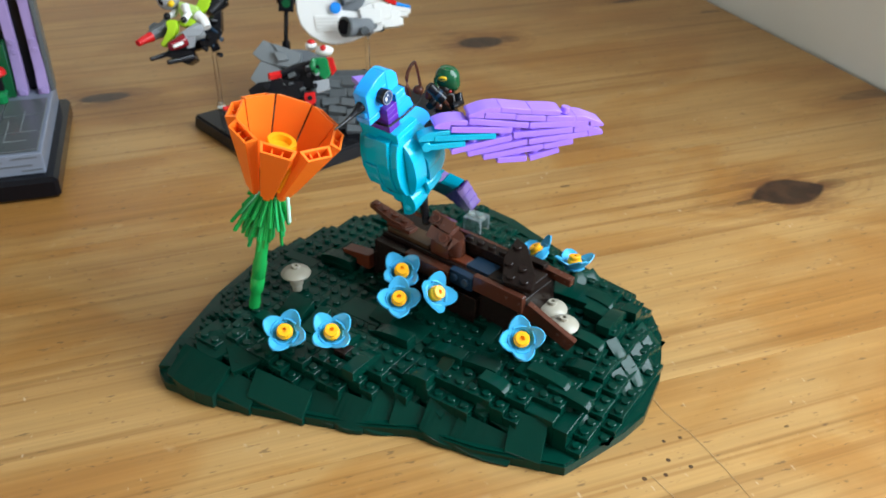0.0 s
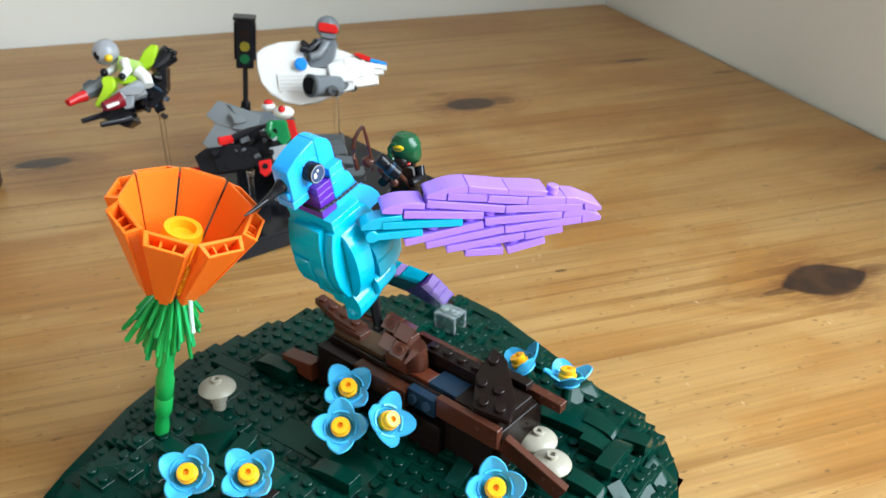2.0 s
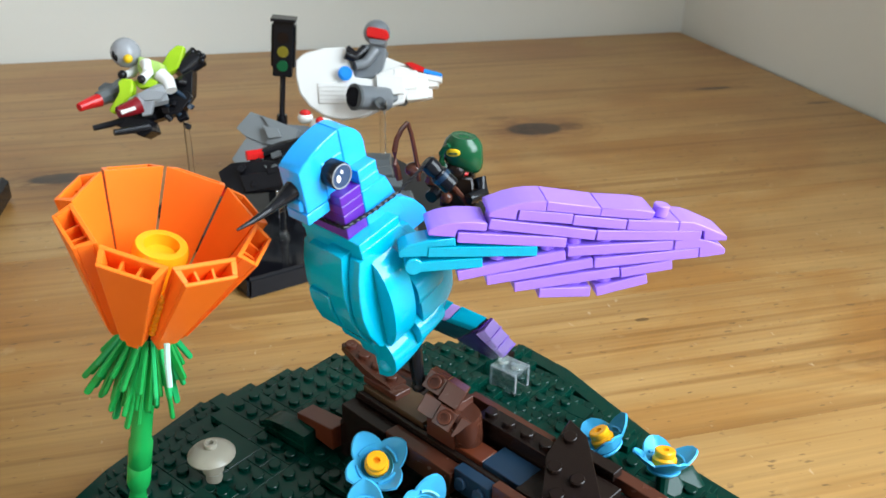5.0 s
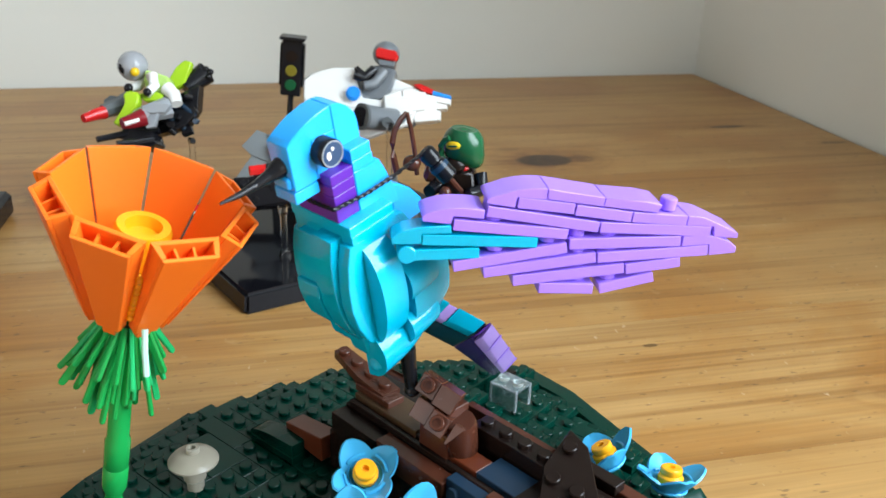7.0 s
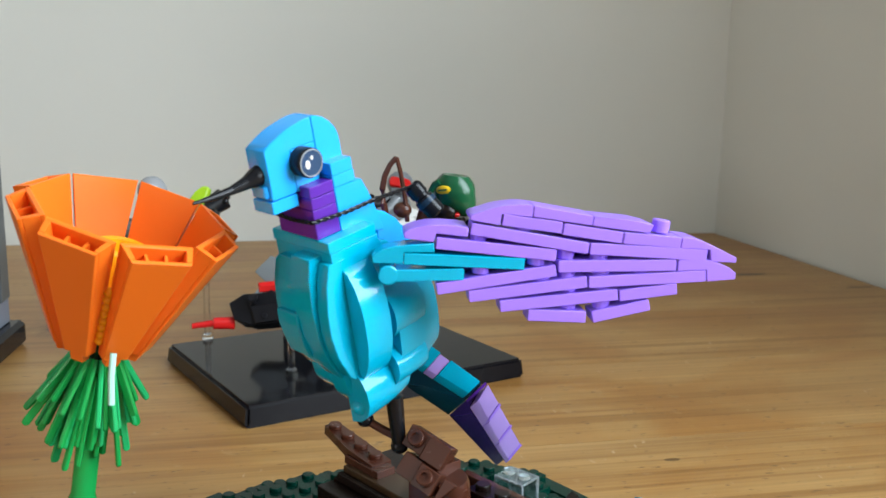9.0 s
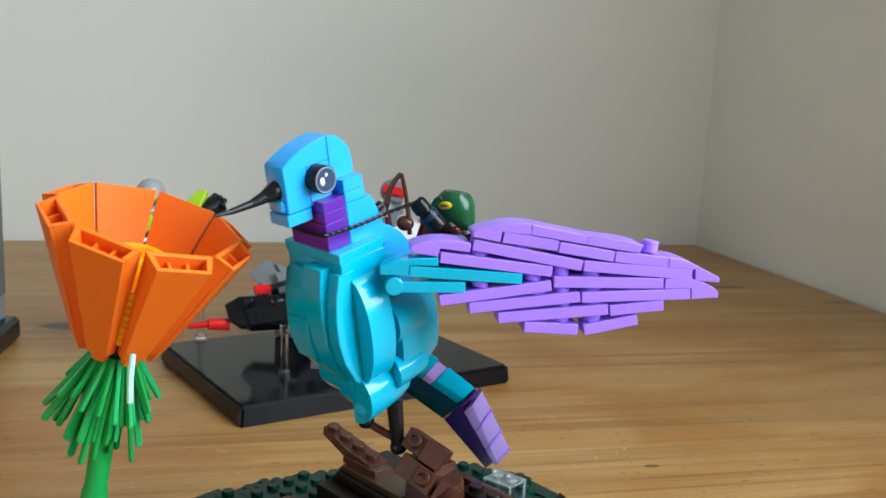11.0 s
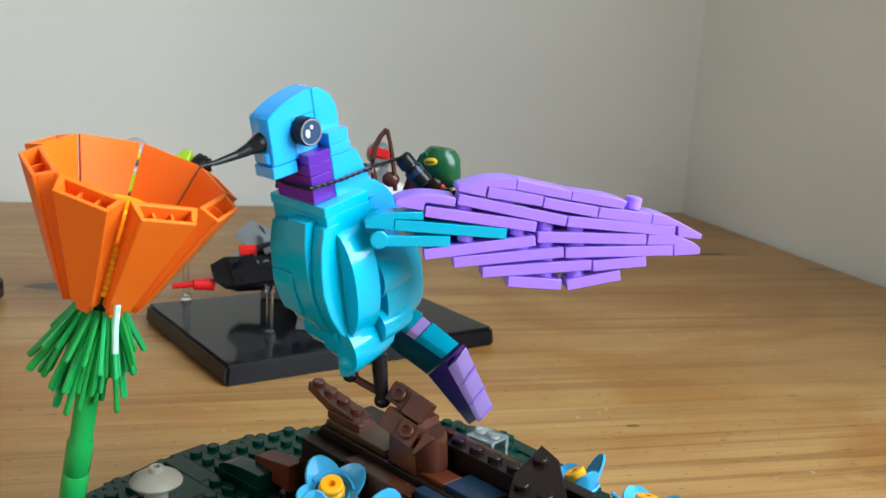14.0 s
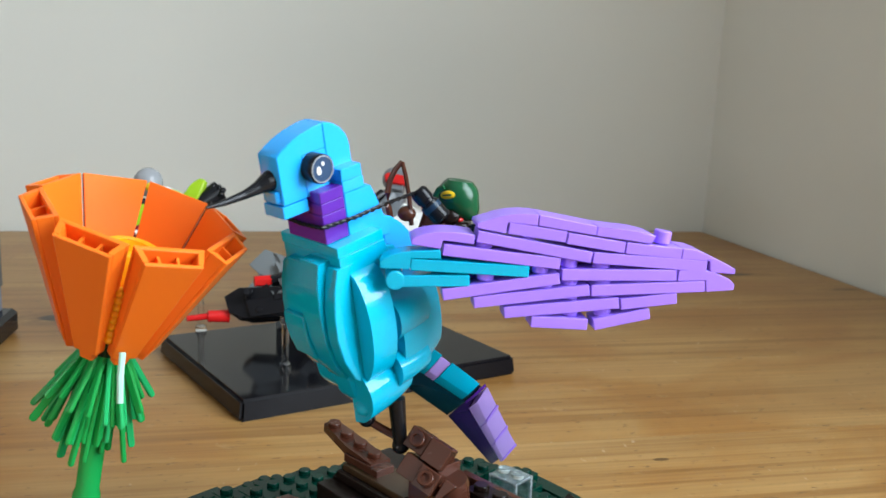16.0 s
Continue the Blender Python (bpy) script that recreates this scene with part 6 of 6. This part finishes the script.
toy_prism(ship, "stripe_edge", [(33.5, 6.7), (53.2, 2.8), (52.8, -1.0), (34.5, 2.4)], -4, 3, M_WHITE, 0.4)
toy_tube(ship, "jet", [(-2.8, -24, -13.8), (15.9, -6, -12.3)], 8.0, 7.7, M_GREY2, 20)
toy_tube(ship, "jet_ring", [(-3.7, -24.8, -13.9), (-2.2, -23.4, -13.7)], 8.7, 8.7, M_GREY, 20)
toy_tube(ship, "intake", [(-4.1, -25.4, -14.0), (-3.7, -24.9, -13.9)], 6.5, 6.5, M_BLACK, 20)
toy_tube(ship, "nozzle", [(15.9, -6, -12.3), (20.9, -2, -11.3), (26.4, 3, -9.8)], 4.1, 6.1, M_GREY, 14)
toy_tube(ship, "jet_cap", [(13.6, -26, -17.5), (13.1, -20, -16.7)], 3.4, 3.4, M_GREY, 14)
toy_tube(ship, "dial", [(-11.4, -10, 4.2), (-12.0, -5, 5.1)], 4.8, 4.8, M_BLUE, 18, "bright blue round stud")
toy_tube(ship, "dial_cap", [(-11.3, -11.2, 4.0), (-11.5, -9.8, 4.2)], 3.1, 3.1, M_BLUE, 16)
bm = bmesh.new()
mm_prism(bm, [(-6.9, 17.7), (-0.6, 24.5), (9.0, 25.4), (16.2, 21.6), (13.3, 10.0), (8.5, 1.4), (-6.9, 1.9)], -4, 9, 1.0, 0)
mm_tube(bm, [(1.4, -5, 21.4), (-5.0, -8, 14.6), (-11.4, -10, 16.6)], 3.6, 2.9, 12, 2)
mm_tube(bm, [(-4.4, -9, 16.3), (-10.1, -9, 21.5)], 2.2, 1.9, 12, 2)
mm_tube(bm, [(8.4, -5, 20.7), (2.6, -8, 11.7), (-4.3, -10, 9.4)], 3.6, 3.1, 12, 0)
mm_ball(bm, (8.6, 1, 33.7), (9.2, 9.2, 8.7), 0)
mm_prism(bm, [(2.3, 33.4), (4.2, 35.8), (16.1, 33.4), (18.0, 29.6), (15.6, 26.7), (2.8, 29.1)], -9.2, -3, 0.7, 1)
mm_prism(bm, [(3.5, 28.6), (15.9, 27.2), (14.5, 23.4), (4.5, 24.3)], -7, 4, 0.6, 0)
fig = part("toy_pilot", bm, [M_GREY2, M_RED, M_BLACK], None, m=SHIP)
tagged(fig, "small grey toy figure with a red visor", "toy figure")

# grey rock: tilted slabs and a stepped brick slope
rubble = thing("rock_piece", "grey toy rock slopes on the black plinth", "toy rock", Matrix.Translation((-0.1000, 0.7350, 0.0400)) @ pose(0, 0, 0, -25.6, -1.35, 5.1))
toy_prism(rubble, "rock_slope", [(-34.2, 34.4), (-27.0, 31.6), (-20.0, 21.5), (-24.0, 12.5), (-31.0, 15.0), (-37.4, 17.3), (-44.1, 23.3)], 5, 16, M_ROCK, 0.3)
toy_prism(rubble, "rock_slope", [(-26.8, 31.6), (-21.9, 30.0), (-2.0, 22.2), (-4.0, 15.0), (-13.0, 11.0), (-23.8, 12.5), (-19.8, 21.5)], 3, 15, M_ROCK, 0.3)
toy_prism(rubble, "rock_slope", [(-37.4, 17.1), (-31.0, 14.8), (-23.0, 12.0), (-16.0, 4.0), (-24.0, -6.0), (-40.0, -5.0), (-47.4, 2.3)], 6, 15, M_ROCK, 0.3)
toy_prism(rubble, "rock_slope", [(-12.4, 27.0), (2.6, 26.0), (18.7, 18.4), (23.5, 7.8), (23.1, -9.0), (1.4, -9.0), (-11.0, 7.8)], 15.2, 26, M_GREY2, 0.3)
toy_prism(rubble, "rock_block", [(-25.0, 24.5), (-15.0, 22.5), (-12.5, 17.0), (-21.0, 15.5)], 0, 3.1, M_ROCK, 0.3)
for k, (x, y, w) in enumerate([(row * 0.0058, row, c) for row in range(6) for c in range(5)]):
    bm = bmesh.new()
    add_box(bm, Matrix(), 0.0150, 0.0072, 0.0090, 0.0005)
    piece_at = Matrix.Translation((-0.0900 + 0.0155 * w + 0.0060 * (y % 2), 0.7300 - 0.0075 * y, 0.0340 - 0.0050 * y)) @ pose(0, 0, 0, 32 + 9 * math.sin(k * 2.3), 8 * math.sin(k * 1.7), 6 + 9 * math.sin(k * 3.1))
    if -0.095 + 0.006 * y < piece_at.translation.x < -0.034 + 0.004 * y:
        part("rock_brick", bm, M_GREY, rubble, m=rubble.matrix_basis.inverted() @ piece_at)
bm = bmesh.new()
add_prism(bm, Matrix.Rotation(radians(90), 4, "Z"), [(-0.036, 0.0), (0.020, 0.0), (0.016, 0.032), (0.002, 0.032)], 0.050, 0, 0.0006)
part("rock_core", bm, M_GREY, rubble, m=rubble.matrix_basis.inverted() @ Matrix.Translation((-0.0640, 0.7310, 0.0127)) @ pose(0, 0, 0, 0, 0, 6))
bm = bmesh.new()
add_box(bm, Matrix(), 0.046, 0.030, 0.030, 0.001)
part("rock_core", bm, M_GREY, rubble, m=rubble.matrix_basis.inverted() @ Matrix.Translation((-0.1080, 0.7700, 0.0127)) @ pose(0, 0, 0, 0, 0, 6))
# toy traffic light
LITE = Matrix.Translation((-0.1213, 0.7690, 0.0508)) @ pose(0, 0, 0, 0, 5, 10)
light = thing("toy_traffic_light", "black toy traffic light standing on grey rocks", "toy traffic light", LITE)
bm = bmesh.new()
add_cyl(bm, Matrix(), 0.0042, 0.0036, 0.010, 12)
add_cyl(bm, Matrix.Translation((0, 0, 0.009)), 0.0020, 0.0020, 0.030, 10)
part("post", bm, M_BLACK, light)
bm = bmesh.new()
add_box(bm, Matrix.Translation((0, 0, 0.038)), 0.0130, 0.0095, 0.037, 0.0006)
for s in (-1, 1):
    add_box(bm, Matrix.Translation((s * 0.0073, 0.001, 0.044)), 0.0014, 0.007, 0.028, 0.0004)
add_box(bm, Matrix.Translation((0, -0.001, 0.0748)), 0.0165, 0.0130, 0.0022, 0.0004)
part("housing", bm, M_BLACK, light)
for k, mat in enumerate((M_DKGREEN, M_OLIVE, M_DKBROWN)):
    bm = bmesh.new()
    add_cyl(bm, Matrix.Translation((0, -0.0047, 0.0455 + 0.0095 * k)) @ Matrix.Rotation(radians(90), 4, "X"), 0.0038, 0.0036, 0.0008, 16)
    part("lens", bm, mat, light)
# ---- toy tower at the table's side ----
TW = Matrix.Translation((-0.2605, 0.5890, 0)) @ pose(0, 0, 0, 0, 0, 18.7)  # its front right corner; x to the right, y away
tower = thing("toy_tower", "grey toy building with lilac buttresses on a black plinth", "toy building", TW)


def tower_box(name, x0, x1, y0, y1, z0, z1, material, label="", bevel=0.0008):
    bm = bmesh.new()
    add_box(bm, Matrix.Translation(((x0 + x1) / 2, (y0 + y1) / 2, z0)), x1 - x0, y1 - y0, z1 - z0, bevel)
    return part(name, bm, material, tower, label)


tower_box("plinth", -0.260, 0.0, 0.0, 0.155, 0.0, 0.0175, M_GLOSS, "glossy black plinth", 0.003)
tower_box("terrace", -0.245, -0.008, 0.010, 0.148, 0.0175, 0.0345, M_TERRACE, "grey stone-printed terrace")
for x0, x1, z in ((-0.030, -0.012, 0.031), (-0.062, -0.036, 0.029), (-0.050, -0.016, 0.025), (-0.090, -0.066, 0.024), (-0.120, -0.080, 0.030), (-0.024, -0.010, 0.021)):
    tower_box("stone_print", x0, x1, 0.0094, 0.0101, z, z + 0.0007, M_GREY, "", 0)
for k in range(7):
    for j in range(3):
        x0, y0 = -0.0420 - 0.032 * k, 0.0130 + 0.0330 * j
        tower_box("floor_tile", x0 + 0.0002, x0 + 0.0312, y0, y0 + 0.0325, 0.0345, 0.0365, M_GREY, "", 0.0004)
for x0, x1, y0, y1 in ((-0.036, -0.020, 0.030, 0.0308), (-0.036, -0.0352, 0.030, 0.068), (-0.026, -0.0252, 0.046, 0.086), (-0.026, -0.014, 0.046, 0.0468), (-0.060, -0.044, 0.055, 0.0558), (-0.052, -0.0512, 0.055, 0.090), (-0.070, -0.0692, 0.020, 0.050)):
    tower_box("floor_print", x0, x1, y0, y1, 0.0365, 0.0367, M_ROCK, "", 0)
tower_box("back_wall", -0.240, -0.012, 0.138, 0.147, 0.0345, 0.143, M_BLACK)
tower_box("inner_wall", -0.240, -0.036, 0.122, 0.137, 0.0345, 0.080, M_DKGREEN, "dark green wall panel")
tower_box("corner_post", -0.0105, -0.0065, 0.130, 0.147, 0.0345, 0.143, M_GREY)
for x in (-0.0145, -0.0310, -0.1100):
    bm = bmesh.new()
    add_prism(bm, Matrix.Rotation(radians(90), 4, "Z"), [(-0.004, 0.0), (0.009, 0.0), (0.009, 0.108), (0.002, 0.108), (0.003, 0.080), (0.004, 0.045), (0.002, 0.020)], 0.0085, 0, 0.0006)
    buttress = part("buttress", bm, M_MAUVE, tower, "lilac curved buttress", Matrix.Translation((x, 0.128, 0.0345)))
    for z in (0.004, 0.036, 0.044, 0.078):
        bm = bmesh.new()
        add_cyl(bm, Matrix.Translation((0, 0.0045 if z > 0.01 else -0.0035, z)) @ Matrix.Rotation(radians(90), 4, "X"), 0.0024, 0.0024, 0.0022, 12, 0, 0.0003)
        part("stud", bm, M_MAUVE, buttress)
tower_box("upper_storey", -0.250, -0.010, 0.114, 0.150, 0.143, 0.330, M_SLATE, "dark grey upper storey")
tower_box("cornice", -0.252, -0.0085, 0.110, 0.151, 0.139, 0.1428, M_GREY)
for z in (0.158, 0.176, 0.200):
    tower_box("window_slot", -0.034, -0.016, 0.1132, 0.1141, z, z + 0.009, M_BLACK, "", 0)
tower_box("rock_base", -0.070, -0.040, 0.104, 0.121, 0.0345, 0.046, M_STEMDK, "", 0.003)
bm = bmesh.new()
add_lathe(bm, Matrix(), [(0.004, 0), (0.0065, 0.002), (0.0055, 0.006), (0.002, 0.008), (0.0005, 0.008)], 16)
part("dome", bm, M_RED, tower, "small dark red dome", Matrix.Translation((-0.0430, 0.1120, 0.0580)))
tower_box("dome_post", -0.0450, -0.0410, 0.1100, 0.1140, 0.0455, 0.0580, M_BLACK)

# ---- fine threads on the table ----
for pts in (((0.1474, 0.3920), (0.1505, 0.3824), (0.1560, 0.3735), (0.1631, 0.3640), (0.1675, 0.3560), (0.1711, 0.3486), (0.1770, 0.3370), (0.1825, 0.3239), (0.1900, 0.3090)), ((0.1378, 0.3335), (0.1420, 0.3275), (0.1465, 0.3208), (0.1510, 0.3120))):
    thread = thing("thread", "thin pale thread lying on the pine table", "thread")
    bm = bmesh.new()
    jit = random.Random(3)
    path = []
    for (xa, ya), (xb, yb) in zip(pts, pts[1:]):
        path += [(xa + (xb - xa) * k / 4 + jit.uniform(-0.0003, 0.0003), ya + (yb - ya) * k / 4, 0.00016) for k in range(4)]
    add_tube(bm, path, 0.00015, 0.00013, 6)
    part("strand", bm, M_STRAW, thread)
